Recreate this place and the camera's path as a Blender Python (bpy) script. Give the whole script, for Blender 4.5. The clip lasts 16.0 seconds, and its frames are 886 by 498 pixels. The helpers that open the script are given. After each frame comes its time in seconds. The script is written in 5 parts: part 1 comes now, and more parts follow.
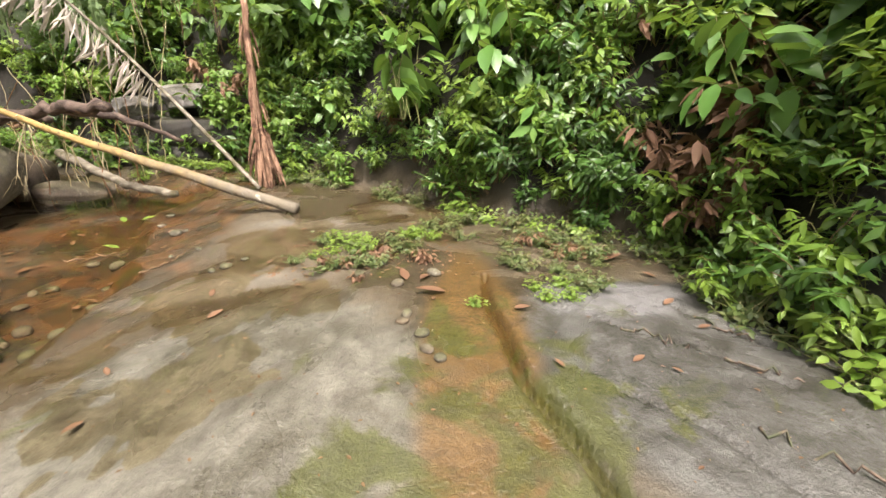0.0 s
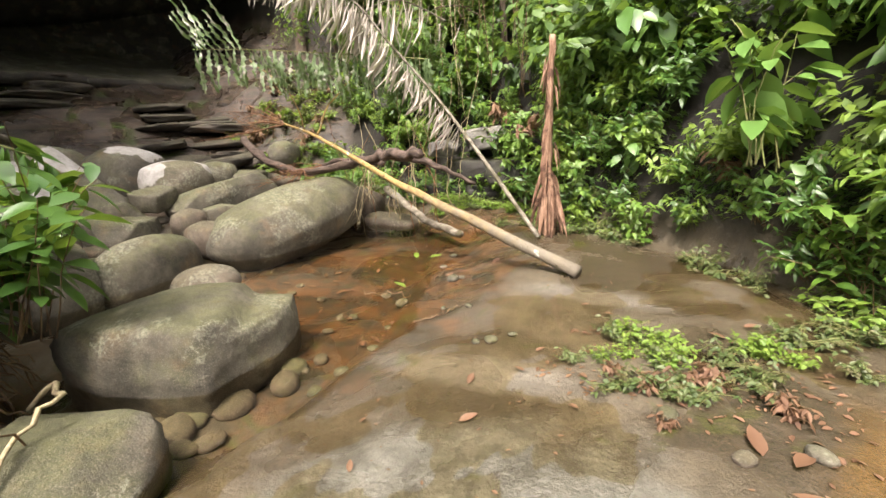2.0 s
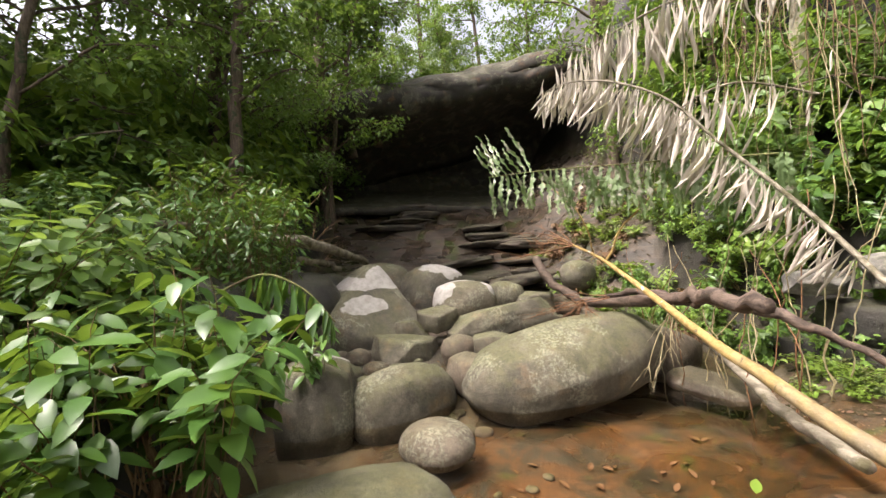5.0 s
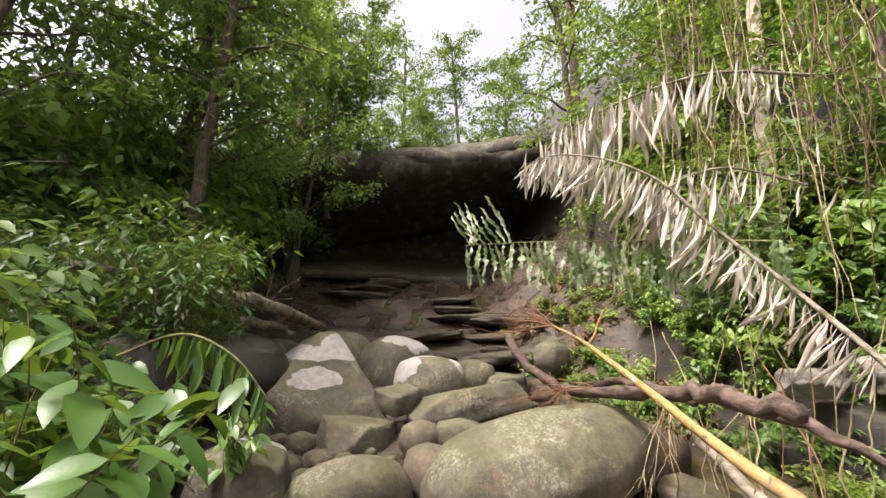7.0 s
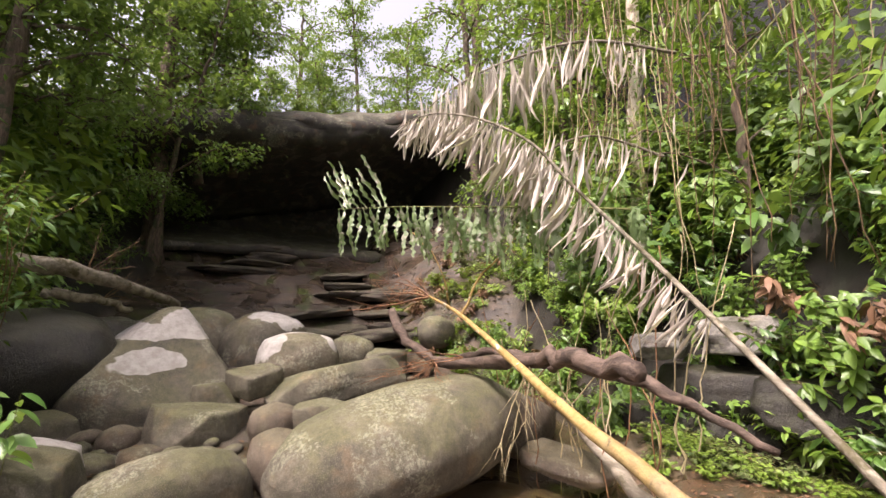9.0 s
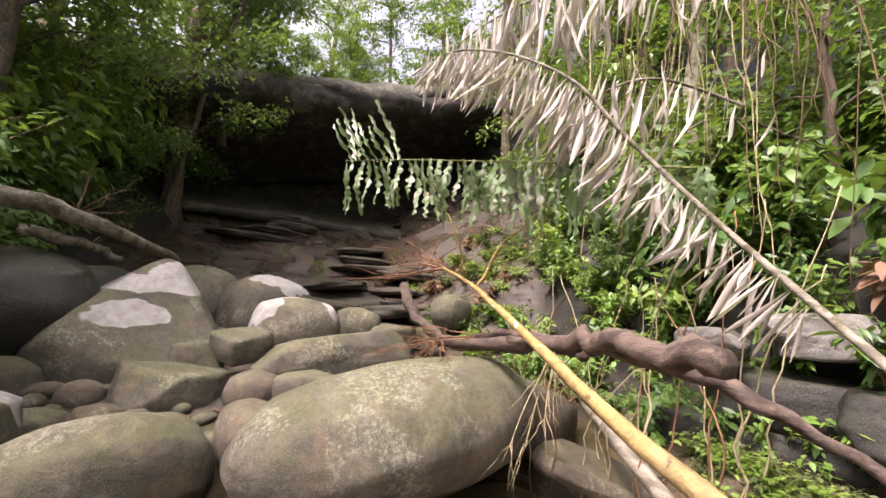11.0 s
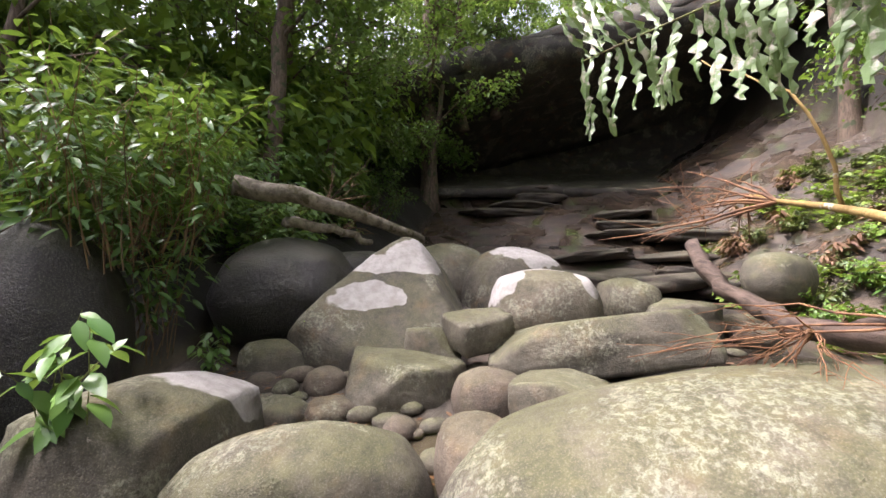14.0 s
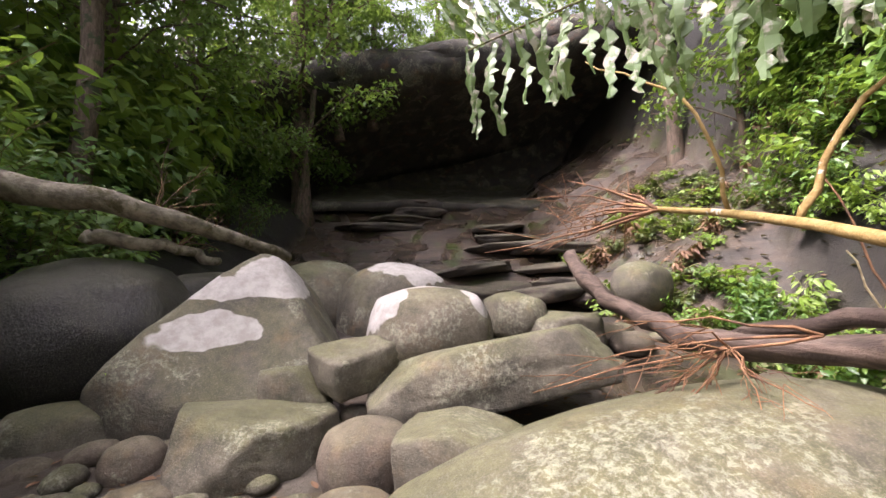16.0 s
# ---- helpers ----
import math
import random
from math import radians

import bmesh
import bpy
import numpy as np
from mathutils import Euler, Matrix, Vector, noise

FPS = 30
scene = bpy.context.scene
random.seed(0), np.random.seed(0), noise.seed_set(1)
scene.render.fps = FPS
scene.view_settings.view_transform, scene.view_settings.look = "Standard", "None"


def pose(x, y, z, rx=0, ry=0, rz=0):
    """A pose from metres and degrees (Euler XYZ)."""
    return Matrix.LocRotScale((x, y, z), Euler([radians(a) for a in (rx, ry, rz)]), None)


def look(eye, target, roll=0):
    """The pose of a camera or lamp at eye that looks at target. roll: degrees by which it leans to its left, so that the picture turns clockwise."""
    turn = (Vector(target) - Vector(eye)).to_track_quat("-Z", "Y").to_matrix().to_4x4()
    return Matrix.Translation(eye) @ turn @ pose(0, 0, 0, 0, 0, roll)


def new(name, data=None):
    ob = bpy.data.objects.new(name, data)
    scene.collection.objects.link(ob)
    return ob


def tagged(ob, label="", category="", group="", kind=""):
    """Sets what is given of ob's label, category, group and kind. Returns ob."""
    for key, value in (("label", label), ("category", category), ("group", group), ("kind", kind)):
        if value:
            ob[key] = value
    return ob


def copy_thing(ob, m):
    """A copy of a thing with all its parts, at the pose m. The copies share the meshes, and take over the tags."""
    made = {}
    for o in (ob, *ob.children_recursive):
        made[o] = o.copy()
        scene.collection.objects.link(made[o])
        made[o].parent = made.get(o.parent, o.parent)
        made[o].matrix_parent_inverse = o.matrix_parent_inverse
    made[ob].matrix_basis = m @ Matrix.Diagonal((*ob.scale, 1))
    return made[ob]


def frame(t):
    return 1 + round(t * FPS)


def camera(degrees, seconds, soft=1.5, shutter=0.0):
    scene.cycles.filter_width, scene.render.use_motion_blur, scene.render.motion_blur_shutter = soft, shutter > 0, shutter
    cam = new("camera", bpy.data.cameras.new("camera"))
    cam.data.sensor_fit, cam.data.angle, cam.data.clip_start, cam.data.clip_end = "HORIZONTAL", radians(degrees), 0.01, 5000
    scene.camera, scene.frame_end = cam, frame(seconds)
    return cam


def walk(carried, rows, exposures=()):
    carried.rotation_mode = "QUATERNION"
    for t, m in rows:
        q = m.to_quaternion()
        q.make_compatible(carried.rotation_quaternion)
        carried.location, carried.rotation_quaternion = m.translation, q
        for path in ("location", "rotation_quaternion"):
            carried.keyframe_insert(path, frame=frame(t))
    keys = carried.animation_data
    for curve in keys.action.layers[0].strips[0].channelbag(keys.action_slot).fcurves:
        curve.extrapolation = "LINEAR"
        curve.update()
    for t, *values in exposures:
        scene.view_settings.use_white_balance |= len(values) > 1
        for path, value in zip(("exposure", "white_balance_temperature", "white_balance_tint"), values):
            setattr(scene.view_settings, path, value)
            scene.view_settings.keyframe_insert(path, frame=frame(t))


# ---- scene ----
cam = camera(92.8, 16.0)
METRES, EYE, TILT, LEAN, TURN = 7.0, 1.5, -21.0, 0.0, 0.0
ROWS = [
    (0.0, 0.0, 0.0, 0.0, 0.0, 0.0, -0.0),
    (0.5, -0.0144, 0.0333, 0.0149, 1.23, 0.48, 0.55),
    (1.0, -0.0173, 0.0594, 0.0226, 3.54, 0.52, 0.55),
    (1.5, -0.0293, 0.0924, 0.0425, 17.39, 0.55, -4.66),
    (2.0, -0.059, 0.1079, 0.0526, 34.83, 1.2, -8.82),
    (2.5, -0.092, 0.138, 0.071, 37.34, 1.85, -10.78),
    (3.0, -0.1078, 0.1757, 0.0883, 47.81, 3.47, -12.79),
    (3.5, -0.1334, 0.2055, 0.1047, 58.71, 0.91, -11.58),
    (4.0, -0.1604, 0.2237, 0.1213, 63.83, 1.84, -13.64),
    (4.5, -0.1811, 0.2455, 0.1346, 73.76, 4.17, -15.06),
    (7.0, -0.2766, 0.276, 0.1438, 70.19, 17.78, -20.35),
    (7.5, -0.2933, 0.278, 0.1445, 63.21, 20.04, -20.65),
    (8.0, -0.2981, 0.3062, 0.1506, 60.96, 20.02, -18.7),
    (8.5, -0.3004, 0.3368, 0.1626, 59.41, 19.88, -16.37),
    (9.0, -0.3166, 0.3598, 0.1589, 56.92, 19.49, -17.59),
    (11.5, -0.4251, 0.4565, 0.1696, 61.1, 14.92, -24.44),
    (12.0, -0.4567, 0.4751, 0.1759, 72.41, 8.84, -21.54),
    (12.5, -0.5052, 0.4747, 0.1695, 77.88, 7.81, -23.55),
    (13.0, -0.5444, 0.4861, 0.1701, 84.21, 4.59, -20.26),
    (13.5, -0.5857, 0.5003, 0.1739, 96.07, 0.23, -19.68),
    (14.0, -0.6106, 0.4978, 0.1706, 96.41, -0.32, -20.91),
    (14.5, -0.6421, 0.4839, 0.1719, 91.88, 3.44, -22.48),
    (15.0, -0.6566, 0.4841, 0.1687, 91.62, 3.48, -21.59),
    (15.5, -0.6797, 0.4888, 0.168, 87.74, 4.9, -19.49),
    (16.0, -0.6982, 0.5021, 0.1753, 79.46, 7.65, -18.58),
]
walk(cam, [(t, pose(0, 0, EYE, TILT, LEAN, TURN) @ pose(METRES * x, METRES * y, METRES * z, 90 + pitch, roll, yaw)) for t, x, y, z, yaw, pitch, roll in ROWS],
     exposures=[(0.0, 1.65, 6600, 15), (4.5, 1.72, 6600, 15), (9.0, 1.67, 6700, 24), (11.5, 1.78, 6400, 26), (13.0, 1.78, 6250, 26), (13.5, 2.02, 6100, 23), (14.0, 2.02, 6100, 23), (16.0, 1.96, 6200, 26)])

# ---- light ----
SUN_UP, SUN_TURN = 62.0, 170.0
world = bpy.data.worlds.new("sky")
scene.world = world
world.use_nodes = True
wn, wl = world.node_tree.nodes, world.node_tree.links
sky = wn.new("ShaderNodeTexSky")
sky.sky_type, sky.sun_disc = "NISHITA", False
sky.sun_elevation, sky.sun_rotation = radians(SUN_UP), radians(SUN_TURN)
sky.air_density, sky.dust_density, sky.ozone_density = 0.8, 9.0, 0.5
haze = wn.new("ShaderNodeHueSaturation")
haze.inputs["Saturation"].default_value = 0.4
wl.new(sky.outputs["Color"], haze.inputs["Color"])
wl.new(haze.outputs["Color"], wn["Background"].inputs["Color"])
wn["Background"].inputs["Strength"].default_value = 0.15
sun = new("sun", bpy.data.lights.new("sun", "SUN"))
sun.data.energy, sun.data.angle, sun.data.color = 2.0, radians(9.0), (1.0, 0.94, 0.85)
sd = Vector((math.sin(radians(SUN_TURN)) * math.cos(radians(SUN_UP)), math.cos(radians(SUN_TURN)) * math.cos(radians(SUN_UP)), math.sin(radians(SUN_UP))))
sun.matrix_world = look(sd * 40, (0, 0, 0))


# ---- materials ----
class Net:
    """A short way to write node materials."""

    def __init__(self, name):
        self.mat = bpy.data.materials.new(name)
        self.mat.use_nodes = True
        self.t = self.mat.node_tree
        self.out = self.t.nodes["Material Output"]
        self.bsdf = self.t.nodes["Principled BSDF"]

    def node(self, kind, **values):
        n = self.t.nodes.new(kind)
        if "operation" in values:
            n.operation = values["operation"]
        if "interpolation_type" in values:
            n.interpolation_type = values["interpolation_type"]
        if "data_type" in values:
            n.data_type, n.blend_type = values["data_type"], values["blend_type"]
        if "feature" in values:
            n.feature = values["feature"]
        if "attribute_name" in values:
            n.attribute_name = values["attribute_name"]
        return n

    def put(self, sock, v):
        if isinstance(v, bpy.types.NodeSocket):
            self.t.links.new(v, sock)
        else:
            sock.default_value = v if not isinstance(v, tuple) or len(v) != 3 or sock.type != "RGBA" else (*v, 1)

    def pos(self):
        return self.node("ShaderNodeNewGeometry").outputs["Position"]

    def obj(self):
        return self.node("ShaderNodeTexCoord").outputs["Object"]

    def noise(self, co, scale, detail=4.0, rough=0.55, distortion=0.0, key="Fac"):
        n = self.node("ShaderNodeTexNoise")
        self.put(n.inputs["Vector"], co)
        for k, v in (("Scale", scale), ("Detail", detail), ("Roughness", rough), ("Distortion", distortion)):
            n.inputs[k].default_value = v
        return n.outputs[key]

    def voronoi(self, co, scale, feature="F1"):
        n = self.node("ShaderNodeTexVoronoi", feature=feature)
        self.put(n.inputs["Vector"], co)
        n.inputs["Scale"].default_value = scale
        return n.outputs["Distance"]

    def math(self, op, a, b=0.0, c=0.0):
        n = self.node("ShaderNodeMath", operation=op)
        for i, v in enumerate((a, b, c)):
            self.put(n.inputs[i], v)
        return n.outputs[0]

    def step(self, v, lo, hi):
        n = self.node("ShaderNodeMapRange", interpolation_type="SMOOTHSTEP")
        self.put(n.inputs["Value"], v)
        n.inputs["From Min"].default_value, n.inputs["From Max"].default_value = lo, hi
        return n.outputs[0]

    def mix(self, f, a, b, blend="MIX"):
        n = self.node("ShaderNodeMix", data_type="RGBA", blend_type=blend)
        self.put(n.inputs[0], f), self.put(n.inputs[6], a), self.put(n.inputs[7], b)
        return n.outputs[2]

    def scaled(self, co, x, y, z):
        n = self.node("ShaderNodeVectorMath", operation="MULTIPLY")
        self.put(n.inputs[0], co)
        n.inputs[1].default_value = (x, y, z)
        return n.outputs[0]

    def blob(self, co, centre, size):
        """0 at the middle of an ellipsoid, 1 at its surface, and on."""
        a = self.node("ShaderNodeVectorMath", operation="SUBTRACT")
        self.put(a.inputs[0], co)
        a.inputs[1].default_value = centre
        b = self.scaled(a.outputs[0], *[1 / s for s in size])
        c = self.node("ShaderNodeVectorMath", operation="LENGTH")
        self.put(c.inputs[0], b)
        return c.outputs["Value"]

    def up(self):
        n = self.node("ShaderNodeSeparateXYZ")
        self.put(n.inputs[0], self.node("ShaderNodeNewGeometry").outputs["Normal"])
        return n.outputs["Z"]

    def bump(self, h, strength=0.4, distance=0.02):
        n = self.node("ShaderNodeBump")
        self.put(n.inputs["Height"], h)
        n.inputs["Strength"].default_value, n.inputs["Distance"].default_value = strength, distance
        self.put(self.bsdf.inputs["Normal"], n.outputs[0])
        return n.outputs[0]

    def finish(self, colour, rough=0.8, spec=0.5):
        self.put(self.bsdf.inputs["Base Color"], colour)
        self.put(self.bsdf.inputs["Roughness"], rough)
        self.bsdf.inputs["Specular IOR Level"].default_value = spec
        return self.mat


def stone(name, dark, light, moss=0.5, sun_patches=(), warm=(0.2, 0.13, 0.06), lichen=0.6, rough=0.78):
    """Weathered boulder stone: two greys, lichen specks, green film on the upper side, sun patches painted pale at
    given places.
    """
    n = Net(name)
    co, w = n.obj(), n.pos()
    big = n.noise(w, 1.8, 5, 0.6, 0.6)
    fine = n.noise(w, 22, 6, 0.7)
    col = n.mix(n.step(big, 0.32, 0.68), dark, light)
    col = n.mix(n.math("MULTIPLY", n.step(n.noise(w, 3.1, 4, 0.6), 0.52, 0.75), 0.55), col, warm)
    green = n.math("MULTIPLY", n.step(n.math("ADD", n.math("MULTIPLY", n.up(), 0.35), n.noise(w, 2.6, 6, 0.65)), 0.56, 0.86), moss)
    col = n.mix(green, col, (0.095, 0.10, 0.03))
    speck = n.step(n.math("MULTIPLY", n.noise(w, 30, 6, 0.75, 0.4), n.step(n.noise(w, 1.7, 4), 0.36, 0.6)), 0.44, 0.62)
    col = n.mix(n.math("MULTIPLY", speck, lichen), col, (0.34, 0.335, 0.24))
    col = n.mix(n.math("MULTIPLY", n.step(n.noise(w, 13, 7, 0.75), 0.34, 0.64), 0.75), n.mix(0.5, col, (0.02, 0.018, 0.014)), col)
    col = n.mix(n.math("MULTIPLY", n.step(n.noise(w, 110, 3, 0.7), 0.48, 0.7), 0.35), col, n.mix(0.55, col, (0.36, 0.33, 0.26)))
    col = n.mix(n.math("MULTIPLY", n.step(n.noise(n.scaled(w, 7, 7, 1.2), 1.1, 5, 0.65), 0.55, 0.72), 0.45), col, n.mix(0.65, col, (0.03, 0.024, 0.016)))
    # Patches of sunlight, painted as pale colour on the upward faces.
    for centre, size in sun_patches:
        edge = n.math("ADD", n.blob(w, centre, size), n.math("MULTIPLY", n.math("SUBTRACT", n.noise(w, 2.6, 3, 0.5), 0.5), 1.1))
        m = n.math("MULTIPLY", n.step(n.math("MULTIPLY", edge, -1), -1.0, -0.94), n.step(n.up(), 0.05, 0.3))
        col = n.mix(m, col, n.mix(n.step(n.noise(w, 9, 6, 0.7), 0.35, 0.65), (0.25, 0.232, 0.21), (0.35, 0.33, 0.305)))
    h = n.math("ADD", n.math("MULTIPLY", fine, 0.5), n.math("MULTIPLY", n.noise(w, 90, 3, 0.7), 0.25))
    n.bump(n.math("ADD", h, big), 0.85, 0.035)
    return n.finish(col, rough, 0.35)


def leaf_mat(name, base, other, gloss=0.42, through_it=0.3, spots=None):
    """Leaf: colour by leaf and by plant, some light through it."""
    n = Net(name)
    isl = n.node("ShaderNodeNewGeometry").outputs["Random Per Island"]
    ran = n.node("ShaderNodeObjectInfo").outputs["Random"]
    v = n.math("FRACT", n.math("ADD", n.math("MULTIPLY", isl, 0.75), n.math("MULTIPLY", ran, 0.35)))
    col = n.mix(v, base, other)
    col = n.mix(n.math("MULTIPLY", n.noise(n.pos(), 18, 4), 0.5), col, n.mix(0.5, col, (0.01, 0.02, 0.005)))
    if spots:
        col = n.mix(n.step(n.noise(n.pos(), 9, 4, 0.7), 0.52, 0.62), col, spots)
    n.bump(n.noise(n.pos(), 60, 3), 0.25, 0.004)
    n.finish(col, gloss, 0.5)
    tr = n.node("ShaderNodeBsdfTranslucent")
    n.put(tr.inputs["Color"], n.mix(0.4, col, (0.3, 0.4, 0.03)))
    ms = n.node("ShaderNodeMixShader")
    ms.inputs[0].default_value = through_it
    n.t.links.new(n.bsdf.outputs[0], ms.inputs[1]), n.t.links.new(tr.outputs[0], ms.inputs[2]), n.t.links.new(ms.outputs[0], n.out.inputs["Surface"])
    return n.mat


def bark(name, a, b, c, stretch=(8, 8, 1.5), scale=3.0, ring=False):
    n = Net(name)
    w = n.obj()
    g = n.noise(n.scaled(w, *stretch), scale, 6, 0.65)
    col = n.mix(n.step(g, 0.35, 0.65), a, b)
    col = n.mix(n.step(n.noise(w, 4.5, 5, 0.65), 0.52, 0.62), col, c)
    n.bump(n.math("ADD", g, n.math("MULTIPLY", n.noise(w, 60, 3), 0.3)), 0.7, 0.02)
    return n.finish(col, 0.8, 0.3)


def ground_mat():
    n = Net("stream_bed")
    w = n.pos()
    xyz = n.node("ShaderNodeSeparateXYZ")
    n.put(xyz.inputs[0], w)
    big = n.noise(w, 0.9, 5, 0.6, 0.8)
    mid = n.noise(w, 3.6, 5, 0.62, 0.4)
    fine = n.noise(w, 30, 5, 0.7)
    col = n.mix(n.step(big, 0.35, 0.65), (0.058, 0.041, 0.021), (0.13, 0.102, 0.06))

    def area(centre, size, colour, amount, soft=0.35, wob=1.1):
        e = n.math("ADD", n.blob(w, centre, size), n.math("MULTIPLY", n.math("SUBTRACT", n.noise(w, 1.7, 5, 0.6, 0.5), 0.5), wob))
        m = n.math("MULTIPLY", n.step(n.math("MULTIPLY", e, -1), -1.0 - soft, -1.0 + soft), amount)
        return n.mix(m, col, colour)

    col = area((-1.0, 1.45, 0.2), (1.0, 0.95, 3), n.mix(n.step(mid, 0.3, 0.7), (0.085, 0.08, 0.055), (0.225, 0.215, 0.172)), 0.9, 0.16, 0.9)
    col = area((1.35, 1.7, 0.2), (0.95, 0.95, 3), n.mix(n.step(mid, 0.3, 0.7), (0.042, 0.043, 0.037), (0.135, 0.135, 0.124)), 0.95, 0.12, 0.5)
    col = area((1.0, 2.35, 0.2), (0.45, 0.3, 3), (0.26, 0.255, 0.255), 0.7, 0.25)
    col = area((-1.75, 2.75, 0.1), (0.75, 0.16, 3), (0.26, 0.23, 0.18), 0.7, 0.4, 0.8)
    col = area((-1.35, 4.0, 0.1), (0.6, 0.14, 3), (0.25, 0.225, 0.185), 0.6, 0.4, 0.8)
    col = area((0.17, 1.75, 0.2), (0.28, 1.5, 3), (0.15, 0.082, 0.02), 0.9, 0.2, 0.6)
    col = area((-4.2, 3.9, 0), (1.9, 2.7, 3), n.mix(n.step(n.noise(w, 2.6, 6, 0.7, 0.8), 0.38, 0.62), (0.15, 0.058, 0.012), (0.022, 0.018, 0.008)), 0.9)
    moss = n.step(n.math("ADD", n.noise(w, 2.3, 5, 0.6, 0.6), n.math("MULTIPLY", n.math("SUBTRACT", 1.0, n.step(n.blob(w, (0.15, 1.1, 0.2), (0.75, 1.1, 3)), 0.3, 1.3)), 0.2)), 0.60, 0.69)
    col = n.mix(n.math("MULTIPLY", moss, 0.85), col, (0.066, 0.076, 0.008))
    col = n.mix(n.math("MULTIPLY", n.step(n.noise(w, 120, 3, 0.7), 0.5, 0.72), 0.35), col, n.mix(0.5, col, (0.4, 0.37, 0.3)))
    col = n.mix(n.math("MULTIPLY", n.step(n.noise(w, 55, 4, 0.7), 0.55, 0.7), 0.5), col, n.mix(0.7, col, (0.02, 0.016, 0.01)))
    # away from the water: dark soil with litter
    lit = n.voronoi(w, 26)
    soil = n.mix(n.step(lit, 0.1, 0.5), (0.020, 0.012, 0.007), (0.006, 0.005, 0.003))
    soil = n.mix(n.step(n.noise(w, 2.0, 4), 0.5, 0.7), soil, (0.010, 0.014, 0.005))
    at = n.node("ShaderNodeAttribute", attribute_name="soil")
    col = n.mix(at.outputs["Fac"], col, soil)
    rock = n.mix(n.step(n.noise(n.scaled(w, 0.6, 0.6, 5), 2.0, 5, 0.65), 0.35, 0.68), (0.018, 0.012, 0.009), (0.105, 0.072, 0.048))
    rock = n.mix(n.step(n.noise(w, 1.1, 5, 0.6), 0.56, 0.68), rock, (0.05, 0.07, 0.015))
    at2 = n.node("ShaderNodeAttribute", attribute_name="ledge")
    col = n.mix(at2.outputs["Fac"], col, rock)
    col = n.mix(n.math("MULTIPLY", n.step(n.noise(w, 11, 6, 0.75), 0.32, 0.62), 0.5), n.mix(0.6, col, (0.02, 0.016, 0.01)), col)
    rough = n.math("ADD", 0.24, n.math("MULTIPLY", n.math("MAXIMUM", at.outputs["Fac"], n.step(big, 0.45, 0.6)), 0.45))
    n.bump(n.math("ADD", n.math("MULTIPLY", fine, 0.8), n.math("ADD", mid, n.math("MULTIPLY", n.noise(w, 95, 3, 0.7), 0.25))), 0.7, 0.025)
    return n.finish(col, rough, 0.45)


def water_mat(name, tint):
    n = Net(name)
    w = n.pos()
    n.t.nodes.remove(n.bsdf)
    bp = n.node("ShaderNodeBump")
    n.put(bp.inputs["Height"], n.noise(w, 7, 3, 0.5, 0.3))
    bp.inputs["Strength"].default_value, bp.inputs["Distance"].default_value = 0.12, 0.02
    clear, shine = n.node("ShaderNodeBsdfTransparent"), n.node("ShaderNodeBsdfGlossy")
    clear.inputs["Color"].default_value = (*tint, 1)
    shine.inputs["Roughness"].default_value = 0.03
    fr = n.node("ShaderNodeFresnel")
    fr.inputs["IOR"].default_value = 1.33
    ms = n.node("ShaderNodeMixShader")
    n.put(shine.inputs["Normal"], bp.outputs[0]), n.put(fr.inputs["Normal"], bp.outputs[0])
    for a, b in ((fr.outputs[0], ms.inputs[0]), (clear.outputs[0], ms.inputs[1]), (shine.outputs[0], ms.inputs[2]), (ms.outputs[0], n.out.inputs["Surface"])):
        n.t.links.new(a, b)
    return n.mat


M_GROUND = ground_mat()
M_WATER = water_mat("stream_water", (0.95, 0.91, 0.80))
M_STONE = stone("boulder_stone", (0.062, 0.054, 0.038), (0.155, 0.136, 0.096), 0.6)
M_STONE_WARM = stone("river_stone", (0.085, 0.063, 0.044), (0.175, 0.138, 0.1), 0.3)
M_LEDGE = stone("ledge_stone", (0.02, 0.016, 0.013), (0.075, 0.056, 0.043), 0.25, warm=(0.12, 0.065, 0.04), lichen=0.05)
# Dark wet stone, painted nearer black to carry the shade under the bank.
M_STONE_SHADED = stone("shaded_stone", (0.005, 0.005, 0.006), (0.017, 0.015, 0.014), 0.2, warm=(0.03, 0.02, 0.01), lichen=0.03, rough=0.42)
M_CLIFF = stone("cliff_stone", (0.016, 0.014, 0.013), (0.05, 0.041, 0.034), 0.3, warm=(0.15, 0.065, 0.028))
M_PALE = stone("lichen_stone", (0.04, 0.036, 0.03), (0.36, 0.34, 0.31), 0.2)
M_LEAF = leaf_mat("leaf_green", (0.065, 0.15, 0.02), (0.16, 0.27, 0.04))
M_LEAF_DARK = leaf_mat("leaf_dark", (0.035, 0.095, 0.018), (0.085, 0.175, 0.03), 0.38)
M_LEAF_LIGHT = leaf_mat("leaf_light", (0.13, 0.24, 0.03), (0.22, 0.32, 0.05), 0.45, 0.38)
M_LEAF_BROAD = leaf_mat("leaf_broad", (0.075, 0.18, 0.035), (0.17, 0.30, 0.07), 0.36, 0.3)
M_HERB = leaf_mat("leaf_herb", (0.045, 0.085, 0.02), (0.11, 0.14, 0.04), 0.5, 0.2, spots=(0.10, 0.085, 0.035))
M_FAR = leaf_mat("leaf_canopy", (0.055, 0.125, 0.022), (0.16, 0.26, 0.065), 0.45, 0.45)
M_SPRAY = leaf_mat("leaf_spray", (0.075, 0.16, 0.03), (0.20, 0.31, 0.085), 0.42, 0.45)
M_DRY = leaf_mat("leaf_dry", (0.10, 0.042, 0.02), (0.21, 0.11, 0.06), 0.7, 0.15)
